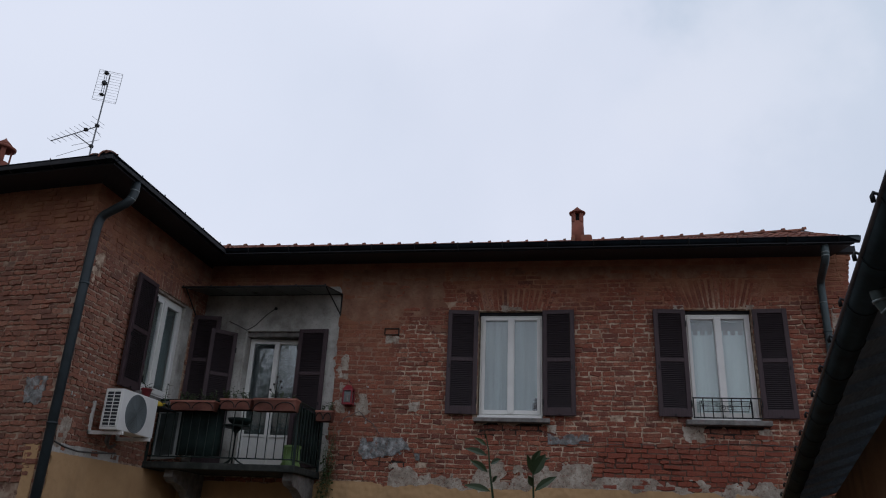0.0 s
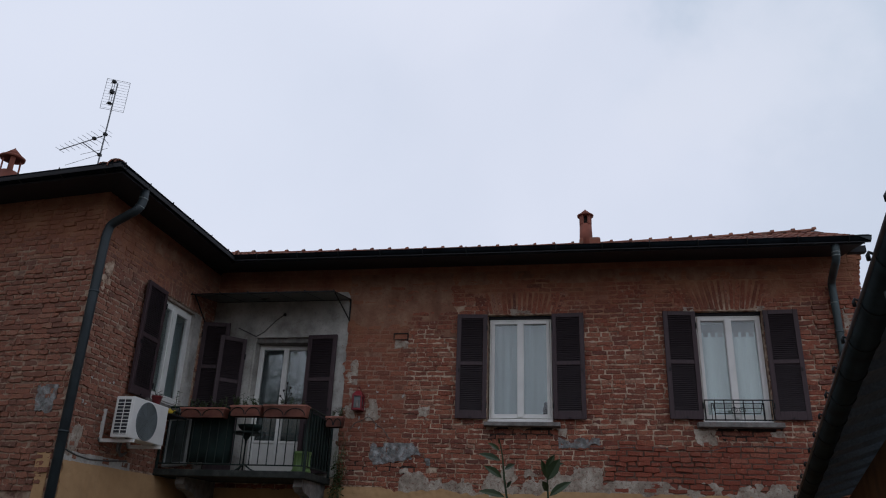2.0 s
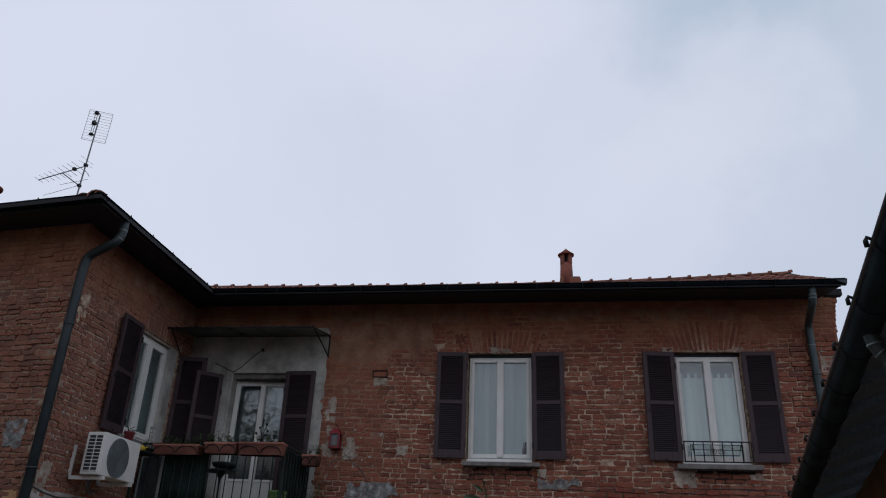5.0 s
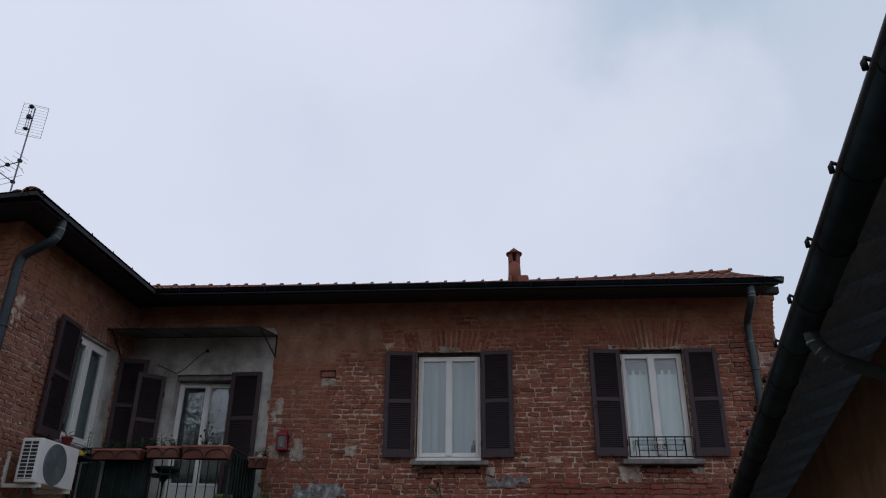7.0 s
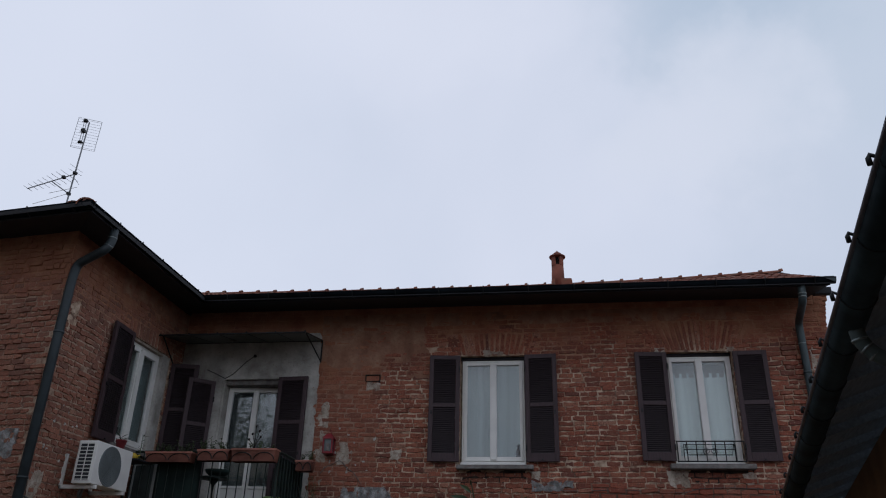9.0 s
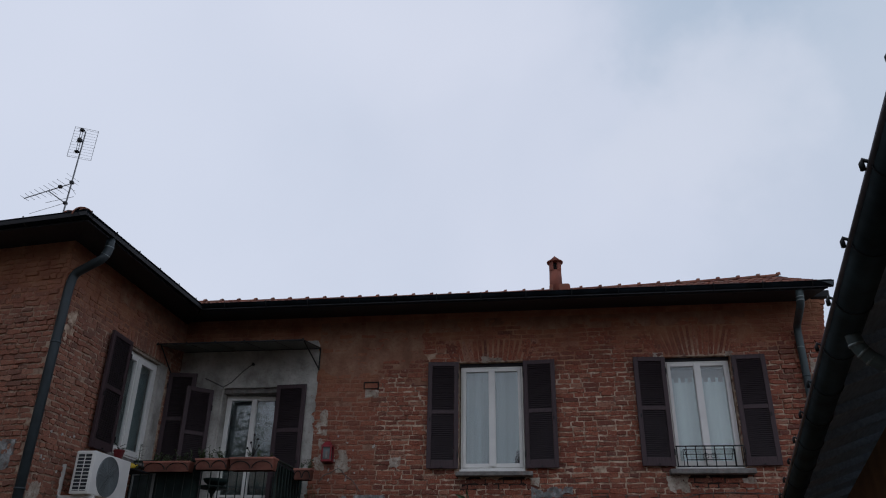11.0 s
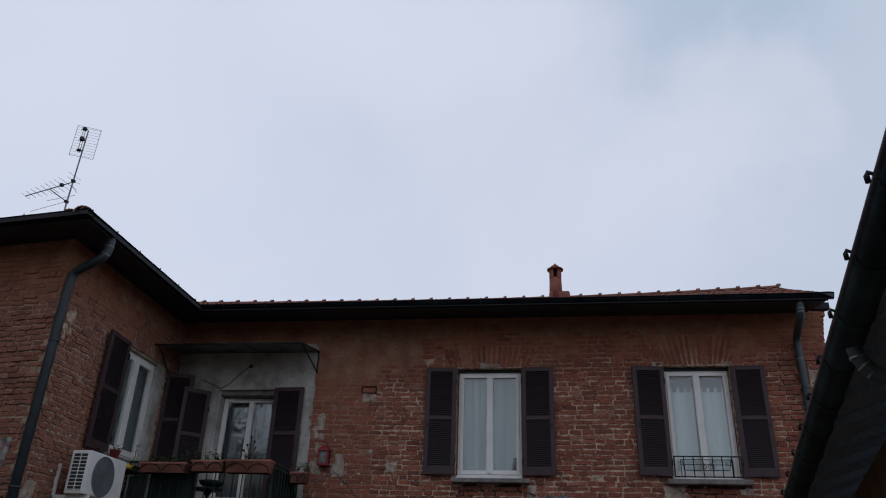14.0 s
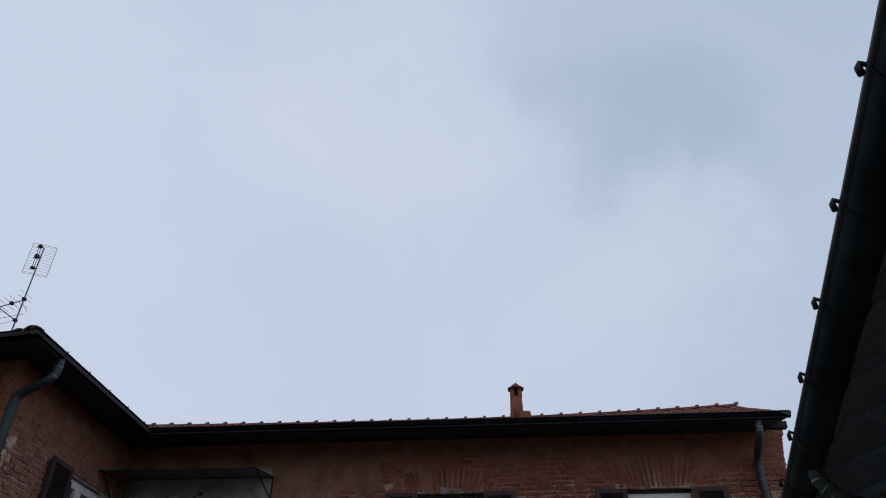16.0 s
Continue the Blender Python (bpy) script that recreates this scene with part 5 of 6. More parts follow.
# ---- chimneys ----
def chimney(x, y, z0, z1, r, label):
    c = thing("chimney", (x, y, z0), label, "chimney", "clay chimney pots")
    h = z1 - z0
    part("flue", lathe([(r * 1.12, 0.0), (r * 1.05, h * 0.25), (r * 0.98, h * 0.58)], (x, y, z0), sides=20), CHIMNEY_CLAY, c, smooth=True)
    bm = bmesh.new()
    for k in range(4):
        a = math.pi / 4 + k * math.pi / 2
        box(-0.035, 0.035, -0.012, 0.012, h * 0.57, h * 0.83, bm)
        for v in bm.verts[-8:] if not bm.verts.ensure_lookup_table() else []:
            v.co = Matrix.Rotation(a, 4, "Z") @ (v.co + Vector((0, -r * 0.9, 0)))
    bmesh.ops.translate(bm, vec=(x, y, z0), verts=bm.verts)
    part("vent_posts", bm, CHIMNEY_CLAY, c)
    part("throat", lathe([(r * 0.30, h * 0.56), (r * 0.30, h * 0.84)], (x, y, z0), sides=14), SOOT, c, "sooty throat")
    part("collar", lathe([(r * 1.0, h * 0.80), (r * 1.32, h * 0.80), (r * 1.36, h * 0.83), (r * 1.0, h * 0.86)], (x, y, z0), sides=20), CHIMNEY_CLAY, c, smooth=True)
    part("cap", lathe([(r * 1.05, h * 0.855), (r * 0.5, h * 0.93), (r * 0.12, h * 0.98), (r * 0.04, h)], (x, y, z0), sides=20), CHIMNEY_CLAY, c, smooth=True)
    return c


chimney(0.205, 10.95, 5.98, 6.62, 0.094, "red clay chimney pot with a pointed cap on the roof edge")
saddle = thing("chimney_saddle", (0.23, 11.0, 5.97), "clay tile flashing at the foot of the chimney", "flashing")
part("tile", box(0.10, 0.42, 10.86, 11.3, 5.95, 6.12, bevel=0.04), TILE_ONE, saddle)
chimney(-8.52, 9.0, 6.15, 7.16, 0.135, "red clay chimney pot with a pointed cap on the wing roof")

# ---- television aerial ----
aerial = thing("tv_aerial", (-7.01, 9.0, 6.35), "grey metal television aerial on a leaning mast", "aerial")
m0, m1 = Vector((-7.032, 9.0, 6.16)), Vector((-6.994, 9.0, 8.229))
part("mast", tube([m0, m1], [0.013, 0.010], sides=8), ALU, aerial)
tl, tr, br, bl = Vector((-7.212, 9.02, 8.355)), Vector((-6.79, 9.02, 8.23)), Vector((-6.799, 9.02, 7.694)), Vector((-7.226, 9.02, 7.809))
grid = part("panel_frame", tube([tl, tr, br, bl], 0.0042, sides=5, closed=True), ALU, aerial)
for i in range(11):
    k = (i + 0.5) / 11
    part("wire", tube([tl.lerp(bl, k), tr.lerp(br, k)], 0.0020, sides=4), ALU, grid)
for d in (-0.045, 0.045):
    k0, k1 = tl.lerp(tr, 0.46 + d), bl.lerp(br, 0.50 + d)
    part("dipole_rail", tube([k0.lerp(k1, 0.08) + Vector((0, -0.08, 0)), k0.lerp(k1, 0.92) + Vector((0, -0.08, 0))], 0.005, sides=6), ALU, aerial)
for k, s in ((0.14, 0.035), (0.48, 0.055), (0.86, 0.025)):
    q = tl.lerp(tr, 0.47).lerp(bl.lerp(br, 0.50), k)
    part("dipole_box", box(q.x - 0.026, q.x + 0.026, q.y - 0.11, q.y - 0.05, q.z - s / 2, q.z + s / 2, bevel=0.005), IRON, aerial)
    part("dipole", tube([q + Vector((-0.05, -0.09, -s / 2)), q + Vector((0.06, -0.09, -s / 2 - 0.012))], 0.006, sides=5), IRON, aerial)
boom0, boom1 = Vector((-7.023, 9.0, 7.288)), Vector((-7.609, 8.85, 6.988))
part("boom", tube([boom0, boom1], 0.0085, sides=6), ALU, aerial)
for i in range(9):
    c = boom0.lerp(boom1, 0.10 + i * 0.111)
    w = 0.15 - 0.010 * i
    d = Vector((-0.62, -0.55, 0.36)).normalized()
    part("element", tube([c - d * w, c + d * w], 0.0032, sides=4), ALU, aerial)
part("feed_box", box(boom0.x - 0.155, boom0.x - 0.105, 8.94, 8.99, boom0.z - 0.085, boom0.z - 0.04, bevel=0.006), IRON, aerial)
refl = [((-7.15, 9.02, 7.495), (-6.903, 9.02, 7.323)), ((-7.154, 9.02, 7.41), (-6.903, 9.02, 7.264)), ((-7.027, 9.02, 7.25), (-6.91, 9.02, 7.108))]
for a, b in refl:
    part("reflector", tube([a, b], 0.0032, sides=4), ALU, aerial)
part("brace", tube([(-7.028, 9.0, 6.953), (-7.311, 8.92, 7.144)], 0.008, sides=6), ALU, aerial)
for c in ((-7.009, 9.0, 7.31), (-7.028, 9.0, 6.953)):
    part("clamp", box(c[0] - 0.023, c[0] + 0.023, c[1] - 0.028, c[1] + 0.028, c[2] - 0.022, c[2] + 0.022, bevel=0.005), IRON, aerial)
for a, b in (((-7.372, 9.02, 6.993), (-6.93, 9.02, 7.07)), ((-7.594, 9.02, 6.818), (-7.082, 9.02, 6.96))):
    part("element", tube([a, b], 0.0032, sides=4), ALU, aerial)

# ---- shrub in front of the camera ----
shrub = thing("evergreen_shrub", (-0.2, 2.9, 0.0), "young evergreen shrub with glossy pointed leaves", "shrub")
leaves = bmesh.new()
part("stem", tube([(-0.17, 2.9, 0.0), (-0.18, 2.9, 1.2), (-0.25, 2.9, 1.791), (-0.26, 2.9, 1.862), (-0.266, 2.9, 1.936), (-0.279, 2.9, 2.001)], [0.008, 0.006, 0.0045, 0.004, 0.003, 0.002], sides=6), LEAF_NEAR, shrub)
part("stem", tube([(-0.10, 2.95, 0.0), (-0.09, 2.95, 1.2), (-0.101, 2.95, 1.799), (-0.102, 2.95, 1.83), (-0.103, 2.95, 1.87)], [0.008, 0.006, 0.004, 0.0035, 0.002], sides=6), LEAF_NEAR, shrub)


def near_leaf(base, tip, width, bow=0.16):
    """A pointed leaf from base to tip that bows upwards between them."""
    a, way = Vector(base), Vector(tip) - Vector(base)
    ln = way.length
    way = way + Vector((0, 0, bow * ln))
    leaf_shape(leaves, a, way, way.length, width, bow * ln / way.length, 0.14, (0.12, -0.85, 0.5))


near_leaf((-0.273, 2.9, 1.921), (-0.354, 2.87, 1.942), 0.028)
near_leaf((-0.269, 2.9, 1.86), (-0.333, 2.87, 1.899), 0.031)
near_leaf((-0.257, 2.9, 1.792), (-0.354, 2.87, 1.809), 0.03)
near_leaf((-0.278, 2.93, 1.959), (-0.323, 2.9, 1.987), 0.019)
near_leaf((-0.261, 2.93, 1.893), (-0.219, 2.9, 1.908), 0.025)
near_leaf((-0.252, 2.92, 1.826), (-0.23, 2.89, 1.848), 0.017)
near_leaf((-0.279, 2.9, 1.983), (-0.28, 2.87, 2.0), 0.009)
near_leaf((-0.101, 2.95, 1.86), (-0.054, 2.92, 1.934), 0.046)
near_leaf((-0.108, 2.98, 1.899), (-0.073, 2.95, 1.952), 0.029)
near_leaf((-0.1, 2.99, 1.901), (-0.038, 2.96, 1.924), 0.019)
near_leaf((-0.105, 2.97, 1.865), (-0.125, 2.94, 1.933), 0.024)
near_leaf((-0.104, 2.95, 1.819), (-0.12, 2.92, 1.853), 0.029)
near_leaf((-0.095, 2.93, 1.801), (-0.012, 2.9, 1.852), 0.032)
for q, way, ln, wd in (((-0.18, 2.9, 1.3), (-0.8, -0.3, 0.4), 0.11, 0.045), ((-0.09, 2.95, 1.2), (0.8, -0.2, 0.5), 0.11, 0.045), ((-0.175, 2.9, 0.9), (0.5, -0.8, 0.3), 0.12, 0.05), ((-0.172, 2.9, 0.6), (-0.9, 0.2, 0.3), 0.12, 0.05)):
    leaf_shape(leaves, q, way, ln, wd, 0.45, 0.18, (0.1, -0.75, 0.65))
part("leaves", leaves, LEAF_NEAR, shrub)

# ---- tree behind the camera, seen in the panes ----
def tree(x, y, h, seed, label):
    rnd = random.Random(seed)
    t = thing("tree", (x, y, 0), label, "tree", "courtyard trees")
    limbs, crown = bmesh.new(), bmesh.new()
    tube([(x, y, 0), (x + 0.1, y, h * 0.3), (x - 0.05, y + 0.1, h * 0.62), (x + 0.1, y, h * 0.9)], [0.2, 0.16, 0.09, 0.03], limbs, 8)
    for k in range(26):
        z = h * rnd.uniform(0.32, 0.85)
        a = rnd.uniform(0, 6.28)
        r = h * rnd.uniform(0.12, 0.22)
        tip = Vector((x + r * math.cos(a), y + r * math.sin(a), z + h * rnd.uniform(0.05, 0.16)))
        tube([(x, y, z), Vector((x, y, z)).lerp(tip, 0.5) + Vector((0, 0, 0.1)), tip], [0.05, 0.03, 0.01], limbs, 5)
        for j in range(110):
            q = Vector((x, y, z)).lerp(tip, rnd.uniform(0.4, 1.1)) + Vector([rnd.gauss(0, 0.09 * h) * 0.6 for _ in range(3)])
            b = rnd.uniform(0, 6.28)
            leaf_shape(crown, q, (math.cos(b), math.sin(b), rnd.uniform(-0.5, 0.5)), rnd.uniform(0.16, 0.30), 0.14)
    part("trunk", limbs, BARK, t)
    part("crown", crown, LEAF, t)
    return t


tree(-9.5, -10.8, 9.6, 3, "leafy green tree across the courtyard")
tree(-7.9, -11.4, 7.4, 4, "leafy green tree across the courtyard")

# ---- plaster left on the walls ----
def ragged(name, place, u0, u1, z0, z1, thick, seed, material, parent, label, amp=0.09, freq=4.0, cell=0.03, keep=("l", "r", "b", "t"), hole=(0, 0, 0, 0)):
    """A thin coat of plaster with a broken outline; only the sides named in keep are ragged."""
    nu, nz = int((u1 - u0) / cell), int((z1 - z0) / cell)
    on = {}
    for i in range(nu):
        for j in range(nz):
            u, z = u0 + (i + 0.5) * cell, z0 + (j + 0.5) * cell
            d = min(u - u0 if "l" in keep else 9, u1 - u if "r" in keep else 9, z - z0 if "b" in keep else 9, z1 - z if "t" in keep else 9)
            n = noise.fractal(Vector((u * freq, z * freq, seed * 7.3)), 0.7, 2.1, 5)
            on[i, j] = d + amp * (n - 0.15) > 0 and not (hole[0] < u < hole[1] and hole[2] < z < hole[3])
    pts, index, faces = [], {}, []

    def vert(i, j, front):
        key = (i, j, front)
        if key not in index:
            index[key] = len(pts)
            wob = 0.30 * cell
            a, b = noise.noise(Vector((i * 3.13, j * 2.71, seed + 0.5))), noise.noise(Vector((i * 2.37, j * 3.79, seed + 5.5)))
            lift = thick * (0.85 + 0.22 * noise.noise(Vector((i * 0.31, j * 0.29, seed + 9)))) if front else -0.01
            pts.append(place @ Vector((u0 + i * cell + wob * a, -lift, z0 + j * cell + wob * b)))
        return index[key]

    for (i, j), yes in on.items():
        if not yes:
            continue
        faces.append((vert(i, j, 1), vert(i + 1, j, 1), vert(i + 1, j + 1, 1), vert(i, j + 1, 1)))
        for di, dj, p, q in ((-1, 0, (i, j + 1), (i, j)), (1, 0, (i + 1, j), (i + 1, j + 1)), (0, -1, (i, j), (i + 1, j)), (0, 1, (i + 1, j + 1), (i, j + 1))):
            if not on.get((i + di, j + dj), False):
                faces.append((vert(*q, 1), vert(*p, 1), vert(*p, 0), vert(*q, 0)))
    # ease the stair-steps of the broken edge
    rim = {}
    for (i, j), yes in on.items():
        if yes:
            for di, dj, p, q in ((-1, 0, (i, j + 1), (i, j)), (1, 0, (i + 1, j), (i + 1, j + 1)), (0, -1, (i, j), (i + 1, j)), (0, 1, (i + 1, j + 1), (i, j + 1))):
                inside = 0 <= i + di < nu and 0 <= j + dj < nz
                if inside and not on.get((i + di, j + dj), False):
                    rim.setdefault(p, []).append(q)
                    rim.setdefault(q, []).append(p)
    for turn in range(2):
        moved = {}
        for p, mates in rim.items():
            for side in (0, 1):
                c = sum((pts[index[(*q, side)]] for q in mates), Vector()) / len(mates)
                moved[index[(*p, side)]] = pts[index[(*p, side)]].lerp(c, 0.5)
        for k, v in moved.items():
            pts[k] = v
    me = bpy.data.meshes.new(name)
    me.from_pydata(pts, [], faces)
    me.materials.append(material)
    ob = new(name, me)
    ob.parent = parent
    return tagged(ob, label)


ragged("ochre_plaster", MAIN, -3.50, 3.83, 2.02, 2.36, 0.034, 1, OCHRE, wall_main, "ochre painted plaster, broken off along its top", 0.16, 1.3, 0.02, ("t",))
ragged("ochre_plaster", MAIN, -3.50, 3.83, 0.5, 2.03, 0.026, 23, OCHRE, wall_main, "ochre painted plaster", 0.0, 1.3, 0.15, ())
ragged("ochre_plaster", MAIN, WX + 0.01, -3.50, 0.6, 2.34, 0.020, 2, OCHRE, wall_main, "ochre painted plaster", 0.02, 3, 0.08, ())
ragged("ochre_plaster", WING, WY + 0.16, D - 0.02, 0.6, 2.37, 0.020, 3, OCHRE, wall_wing, "ochre painted plaster", 0.04, 3, 0.025, ("t", "l"))
ragged("ochre_plaster", FRONT, -0.20, -0.01, 0.6, 2.42, 0.018, 4, OCHRE, wall_front, "ochre painted plaster on the corner", 0.06, 4, 0.015, ("t", "l"))
ragged("grey_plaster", MAIN, -2.45, 0.32, 2.10, 2.66, 0.026, 5, GREY_PLASTER, wall_main, "grey undercoat left on the bricks", 0.30, 2.6, 0.018, ("t", "l", "r"))
ragged("grey_plaster", MAIN, -0.05, 3.0, 2.10, 2.50, 0.026, 6, GREY_PLASTER, wall_main, "grey undercoat left on the bricks", 0.26, 2.6, 0.018, ("t", "r"))
ragged("door_plaster", MAIN, WX + 0.01, -3.33, 2.46, 5.18, 0.016, 7, PALE_PLASTER, None, "pale grey weathered plaster round the balcony door", 0.085, 8.0, 0.018, ("r", "t"), (DOOR[0] + 0.02, DOOR[1] - 0.01, 2.3, DOOR[3] - 0.01)).parent = wall_main
ragged("cement_patch", MAIN, -2.98, -2.02, 2.64, 2.95, 0.026, 8, CEMENT, wall_main, "rough grey cement patch", 0.16, 4.5, 0.012)
ragged("cement_patch", MAIN, -0.27, 0.30, 2.90, 3.04, 0.024, 9, CEMENT, wall_main, "rough grey cement patch", 0.09, 6, 0.02)
ragged("cement_patch", MAIN, -0.29, -0.14, 3.02, 3.16, 0.018, 10, GREY_PLASTER, wall_main, "crumbled mortar below the sill", 0.15, 6, 0.02)
ragged("cement_patch", MAIN, 1.50, 1.78, 2.96, 3.19, 0.016, 11, GREY_PLASTER, wall_main, "crumbled mortar below the sill", 0.18, 6, 0.02)
ragged("cement_patch", MAIN, 2.42, 2.62, 3.0, 3.18, 0.016, 12, GREY_PLASTER, wall_main, "crumbled mortar below the sill", 0.16, 6, 0.02)
ragged("cement_patch", MAIN, -2.28, -2.05, 3.28, 3.46, 0.014, 13, GREY_PLASTER, wall_main, "grey smear of old plaster", 0.14, 6, 0.02)
ragged("cement_patch", MAIN, -2.62, -2.40, 4.28, 4.44, 0.012, 14, GREY_PLASTER, wall_main, "grey smear of old plaster", 0.07, 6, 0.02)
ragged("cement_patch", FRONT, -0.40, -0.12, 2.82, 3.14, 0.022, 15, CEMENT, wall_front, "pale rough cement patch on the corner", 0.07, 6, 0.02)
ragged("grey_plaster", WING, WY + 0.12, WY + 0.42, 2.40, 2.76, 0.016, 16, GREY_PLASTER, wall_wing, "grey undercoat left on the bricks", 0.13, 5, 0.025)
ragged("grey_plaster", WING, WY + 0.03, 8.9, 2.33, 2.47, 0.016, 17, PALE_PLASTER, wall_wing, "pale plaster strip above the ochre paint", 0.05, 4, 0.018, ("t",))
ragged("grey_plaster", WING, WY + 0.12, WY + 0.36, 4.28, 4.74, 0.012, 18, MORTAR, wall_wing, "grey smear of old plaster", 0.2, 5, 0.025)
ragged("cement_patch", MAIN, 3.55, 3.82, 4.5, 4.85, 0.014, 19, GREY_PLASTER, wall_main, "pale crumbled mortar at the corner", 0.13, 5, 0.025)
ragged("arch_plaster", MAIN, -0.93, -0.62, 4.76, 4.86, 0.014, 20, GREY_PLASTER, wall_main, "crumbled mortar in the window arch", 0.05, 6, 0.02)
for u, s in ((1.56, 21), (2.53, 22)):
    ragged("arch_plaster", MAIN, u - 0.07, u + 0.07, 4.77, 4.86, 0.010, s, GREY_PLASTER, wall_main, "pale lime patch beside the window arch", 0.06, 6, 0.02)
ragged("wash_coat", MAIN, -3.36, -1.62, 4.46, 5.45, 0.007, 31, WASH, wall_main, "smooth brown lime wash over the bricks", 0.42, 3.2, 0.022, ("b", "r"))
ragged("wash_coat", MAIN, -1.66, 3.10, 5.25, 5.45, 0.007, 32, WASH, wall_main, "smooth brown lime wash over the bricks", 0.34, 3.0, 0.022, ("b", "r"))
ragged("wash_coat", WING, 8.55, D - 0.02, 5.12, 5.45, 0.007, 33, WASH, wall_wing, "smooth brown lime wash over the bricks", 0.22, 2.0, 0.03, ("b", "l"))
ragged("cement_patch", MAIN, -3.0, -2.76, 3.24, 3.56, 0.010, 91, GREY_PLASTER, wall_main, "beige smear of old render beside the lantern", 0.30, 6, 0.014)
ragged("cement_patch", MAIN, -3.34, -3.14, 2.95, 4.2, 0.008, 92, GREY_PLASTER, wall_main, "beige smear of old render beside the door plaster", 0.34, 5, 0.016)
# dark hollow joints, with the sills' shade put into their colour
DARK_JOINT = plaster_mat("sill_shade_mortar", [(0.3, (0.020, 0.017, 0.015)), (0.5, (0.045, 0.036, 0.030)), (0.7, (0.085, 0.066, 0.052))], (0.015, 0.012, 0.011), 12)
for u0, u1, z0, k in ((-1.24, -0.22, 2.98, 61), (1.60, 2.60, 3.02, 62), (-3.2, -2.2, 2.52, 63)):
    ragged("sooty_joints", MAIN, u0, u1, z0, z0 + 0.20, 0.0022, k, DARK_JOINT, wall_main, "near-black hollow joints, mostly for the shade below the sills", 0.16, 4, 0.02)
random.seed(8)
for k in range(16):
    u, z = random.uniform(7.7, 8.6), random.uniform(2.8, 3.5)
    ragged("lime_spot", WING, u, u + random.uniform(0.025, 0.05), z, z + random.uniform(0.025, 0.045), 0.010, 40 + k, PALE_PLASTER, wall_wing, "white lime spot", 0.035, 30, 0.006)
for k in range(14):
    u, z = random.uniform(-3.1, -2.45), random.uniform(3.0, 3.75)
    ragged("lime_spot", MAIN, u, u + random.uniform(0.025, 0.04), z, z + random.uniform(0.03, 0.09), 0.010, 70 + k, PALE_PLASTER, wall_main, "pale lime streak", 0.035, 26, 0.006)

# ---- bricks ----
COURSE, JOINT = 0.0675, 0.0115


def brick_rows(u0, u1, z0, z1, holes, seed, proud, course=COURSE, short=1.0):
    """Yields (u, z, length, height, proud, tilt) of each brick of an old, uneven wall."""
    rnd = random.Random(seed)
    n = int((z1 - z0) / course)
    for j in range(n):
        z = z0 + j * course
        u = u0 - rnd.uniform(0, 0.2)
        headers = rnd.random() < 0.35
        while u < u1:
            ln = rnd.uniform(0.10, 0.14) if (headers and rnd.random() < 0.5) or rnd.random() < 0.15 else rnd.uniform(0.15, 0.25)
            ln *= short
            a, b = max(u, u0), min(u + ln, u1)
            u += ln + rnd.uniform(0.004, 0.018)
            if b - a < 0.045:
                continue
            spans = [(a, b)]
            for hu0, hu1, hz0, hz1 in holes:
                if z + course - 0.012 > hz0 and z + 0.008 < hz1:
                    cut = []
                    for p, q in spans:
                        if q <= hu0 or p >= hu1:
                            cut.append((p, q))
                        else:
                            if hu0 - p > 0.04:
                                cut.append((p, hu0))
                            if q - hu1 > 0.04:
                                cut.append((hu1, q))
                    spans = cut
            for p, q in spans:
                wave = 0.030 * noise.noise(Vector((p * 0.55, z * 0.7, seed + 0.3)))
                if rnd.random() < 0.006:
                    continue
                yield ((p + q) / 2, z + course / 2 + wave + rnd.uniform(-0.005, 0.005), q - p, course - JOINT + rnd.uniform(-0.010, 0.008), proud((p + q) / 2, z, rnd), rnd.gauss(0, 1.3))


def brick_points(ln, h, p, rnd):
    """Corner points of a worn brick: back, shoulder and face."""
    pts = []
    rim = []
    for su, sz in ((-0.99, -0.75), (-0.94, -0.98), (-0.3, -1.0), (0.3, -1.0), (0.94, -0.98), (0.99, -0.75), (0.99, 0.75), (0.94, 0.98), (0.3, 1.0), (-0.3, 1.0), (-0.94, 0.98), (-0.99, 0.75)):
        rim.append((su * ln / 2 + rnd.uniform(-0.005, 0.005), sz * h / 2 + rnd.gauss(0, 0.0050)))
    for dy, inset in ((0.004, 0.0), (-p * 0.6, 0.001), (-p, 0.005)):
        for u, z in rim:
            pts.append(Vector((u - math.copysign(min(inset, abs(u)), u), dy - (rnd.uniform(-0.0015, 0.002) if inset > 0.004 else 0), z - math.copysign(min(inset, abs(z) * 0.5), z))))
    return pts


BRICK_FACES = [tuple(range(24, 36))] + [(k + i, k + (i + 1) % 12, k + 12 + (i + 1) % 12, k + 12 + i) for k in (12,) for i in range(12)] + [(i, (i + 1) % 12, 12 + (i + 1) % 12, 12 + i) for i in range(12)]
SHARED = {}


def shared_brick(ln, h, p, rnd, material):
    """A brick mesh of about that size, shared by alike bricks."""
    key = (round(ln / 0.02), round(h / 0.006), round(p / 0.004), rnd.randint(0, 2), material.name)
    if key not in SHARED:
        me = bpy.data.meshes.new("brick")
        me.from_pydata(brick_points(key[0] * 0.02, key[1] * 0.006, max(0.002, key[2] * 0.004), rnd), [], BRICK_FACES)
        me.materials.append(material)
        SHARED[key] = me
    return SHARED[key]


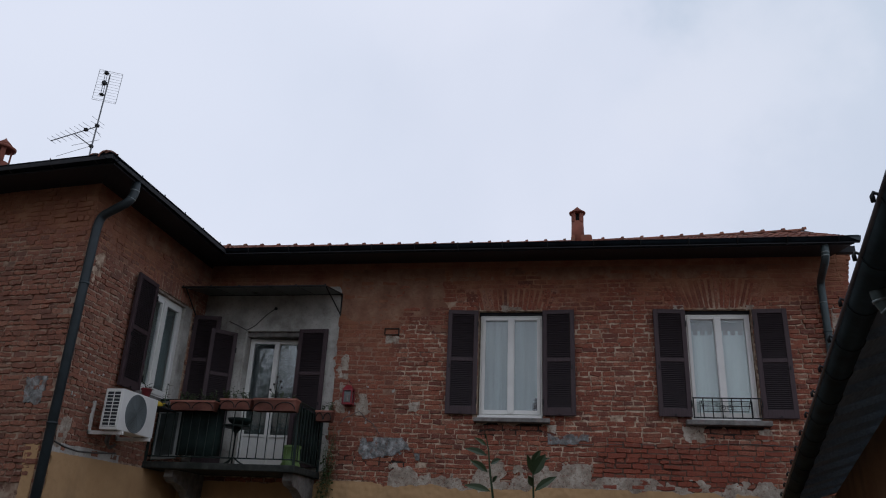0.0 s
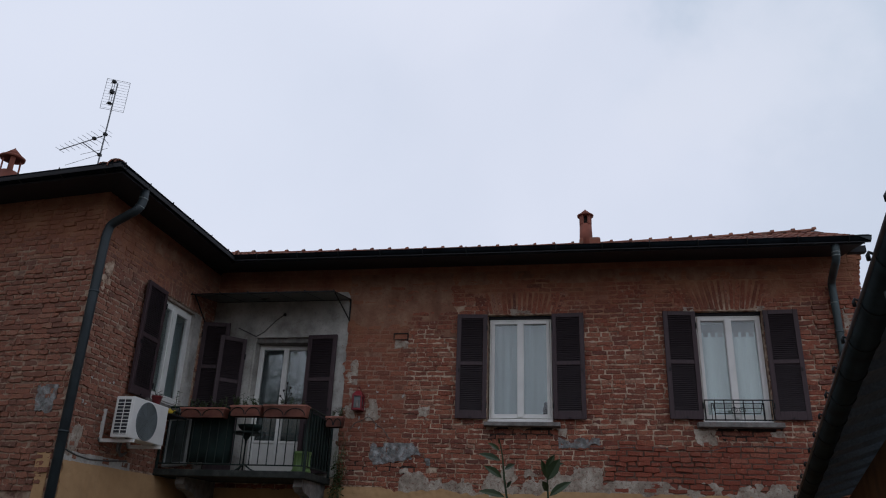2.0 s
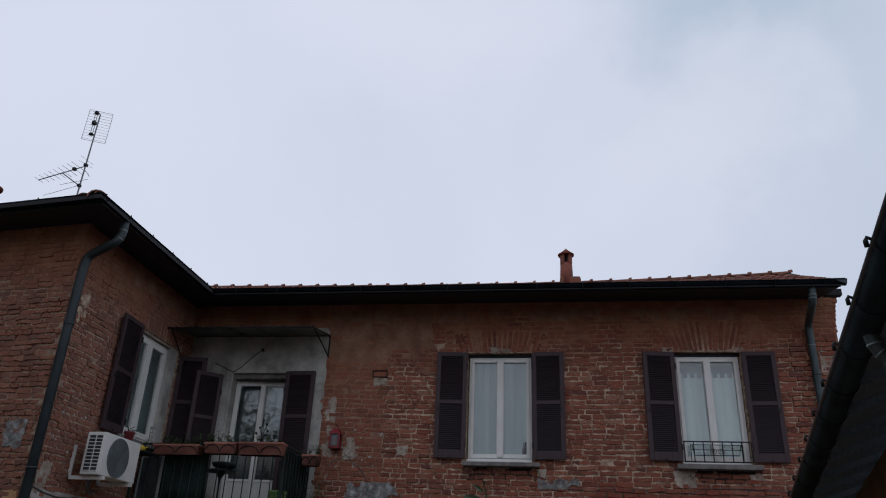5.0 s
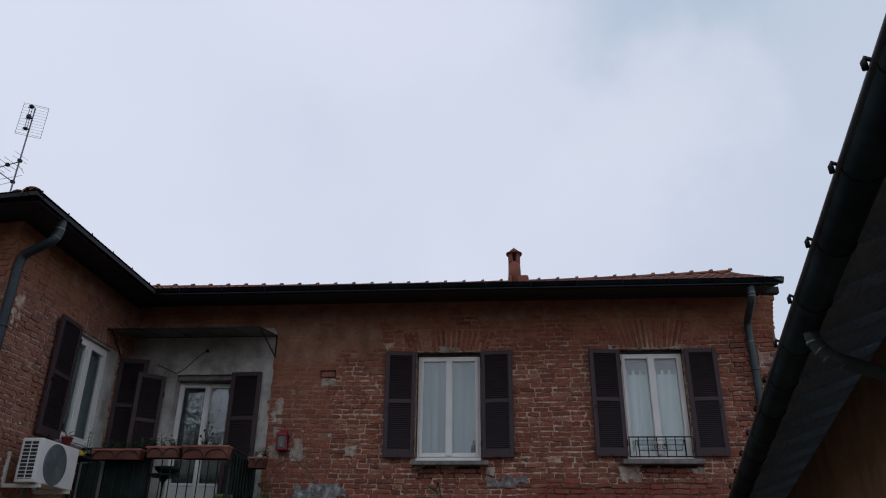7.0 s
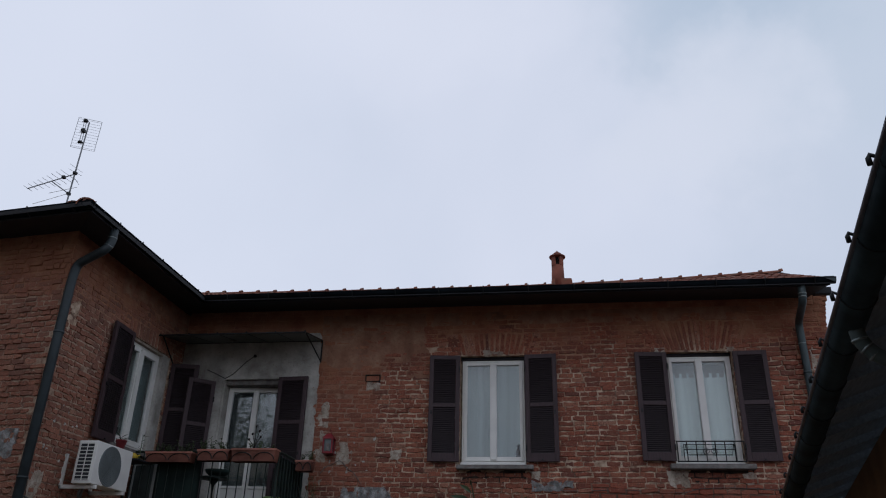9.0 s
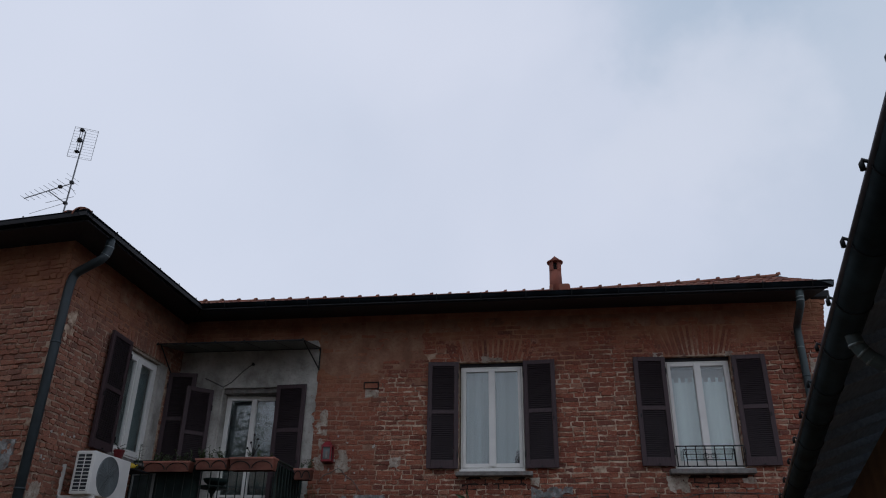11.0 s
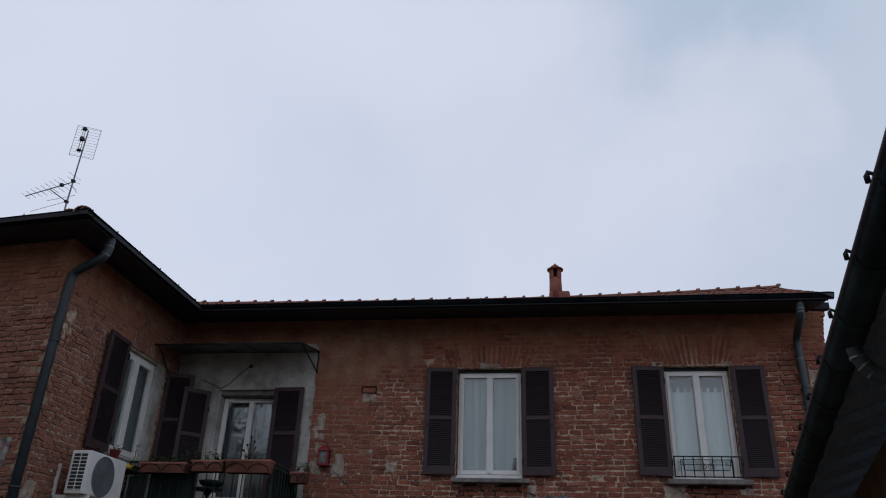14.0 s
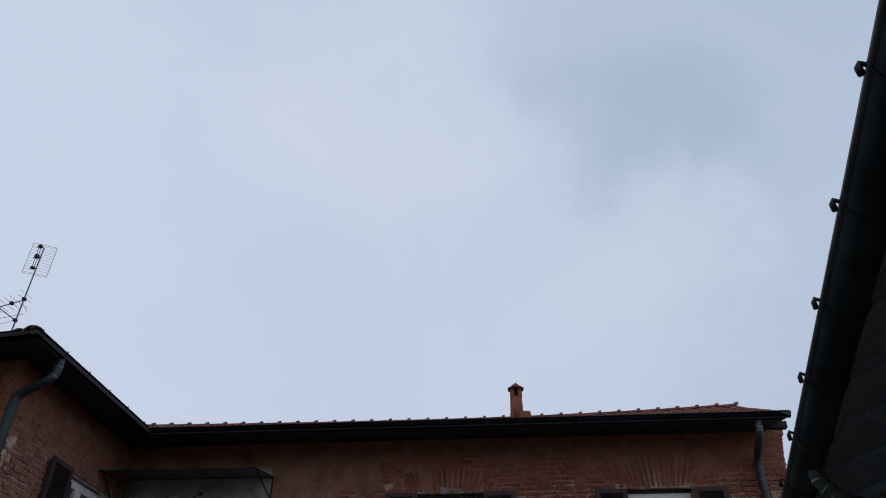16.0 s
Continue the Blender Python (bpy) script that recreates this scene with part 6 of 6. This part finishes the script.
def lay(wall_ob, place, rows, single, seed, one=BRICK_ONE, many=BRICK_MANY):
    """Bricks inside the stretch called single are parts, up to 300; the others are one joined mesh."""
    rnd = random.Random(seed)
    pts, faces, count = [], [], 0
    for u, z, ln, h, p, tilt in rows:
        m = place @ Matrix.Translation((u, 0, z)) @ Matrix.Rotation(radians(tilt), 4, "Y")
        if single(u, z) and count < 300:
            count += 1
            ob = new("brick", shared_brick(ln, h, p, rnd, one))
            ob.parent = wall_ob
            ob.matrix_local = m
        else:
            k = len(pts)
            pts += [m @ q for q in brick_points(ln, h, p, rnd)]
            faces += [tuple(i + k for i in f) for f in BRICK_FACES]
    me = bpy.data.meshes.new("brickwork")
    me.from_pydata(pts, [], faces)
    me.materials.append(many)
    ob = new("brickwork", me)
    ob.parent = wall_ob
    tagged(ob, "worn red bricks in lime mortar", kind="stuff")


def arch(u0, u1, z0, h, n, lean):
    """Bricks on end above an opening, fanning out to both sides."""
    for i in range(n):
        k = (i + 0.5) / n * 2 - 1
        c = (u0 + u1) / 2 + k * (u1 - u0) / 2
        yield (c + k * h * 0.5 * math.tan(radians(lean)), z0 + h / 2 - 0.02 * k * k, (u1 - u0) / n * (0.80 + 0.12 * math.sin(i * 5.3)), h * (0.97 - 0.12 * abs(k) + 0.05 * math.sin(i * 3.1)), 0.006 + 0.003 * math.sin(i * 2.3), lean * k + 1.5 * math.sin(i * 4.1))


def proud_main(u, z, rnd):
    ragged_edge = 0.5 * noise.noise(Vector((u * 0.9, z * 0.9, 3.0)))
    if z > 4.85 + ragged_edge * 0.9 or (u < -2.42 + ragged_edge * 0.4 and z > 3.0 + ragged_edge):
        return max(0.001, rnd.gauss(0.0035, 0.0018))
    if u > 3.15:
        return max(0.006, rnd.gauss(0.020, 0.007))
    if 0.3 < u < 1.6 and z < 2.95:
        return max(0.004, rnd.gauss(0.016, 0.006))
    if u > 2.95 or z < 3.0:
        return max(0.003, rnd.gauss(0.009, 0.004))
    return max(0.002, rnd.gauss(0.0075, 0.0035))


holes = [(W1[0], W1[1], 3.20, W1[3] + 0.30), (W2[0], W2[1], 3.20, W2[3] + 0.42), (WX, -3.42, 2.4, 5.02)]
rows = list(brick_rows(WX + 0.01, 3.845, 2.28, 5.73, holes, 5, proud_main))
rows += list(arch(W1[0] - 0.10, W1[1] + 0.10, W1[3] + 0.005, 0.34, 17, 22))
rows += list(arch(W2[0] - 0.15, W2[1] + 0.15, W2[3] + 0.005, 0.46, 19, 29))
lay(wall_main, MAIN, rows, lambda u, z: 0.15 < u < 1.60 and 2.3 < z < 4.75, 6)
rows = list(brick_rows(WY + 0.005, D - 0.01, 2.36, 5.62, [(W3[0], W3[1], 3.2, W3[3] + 0.22)], 15, lambda u, z, r: max(0.002, r.gauss(0.004 if z > 4.5 else 0.009, 0.004)), 0.066, 0.72))
rows += list(arch(W3[0] - 0.02, W3[1] - 0.02, W3[3] + 0.005, 0.21, 14, 4))
lay(wall_wing, WING, rows, lambda u, z: u < 8.6 and 2.4 < z < 4.6, 16, BRICK_WING_ONE, BRICK_WING_MANY)
rows = list(brick_rows(-4.5, -0.004, 2.0, 5.62, [], 25, lambda u, z, r: max(0.003, r.gauss(0.008 if z > 4.5 else 0.014, 0.006)), 0.064, 0.8))
lay(wall_front, FRONT, rows, lambda u, z: -1.6 < u and 2.4 < z < 4.6, 26, BRICK_WING_ONE, BRICK_WING_MANY)
# courses stepping out at the corner under the verge
rnd = random.Random(31)
for j in range(8):
    z, out = 5.155 + 0.0675 * j, 0.012 + 0.012 * j + rnd.uniform(-0.012, 0.012)
    part("brick", box(3.832, 3.835 + out, D + 0.004 + rnd.uniform(-0.012, 0.006), D + 0.25, z + 0.005, z + 0.060, bevel=0.006), BRICK_ONE, wall_main)
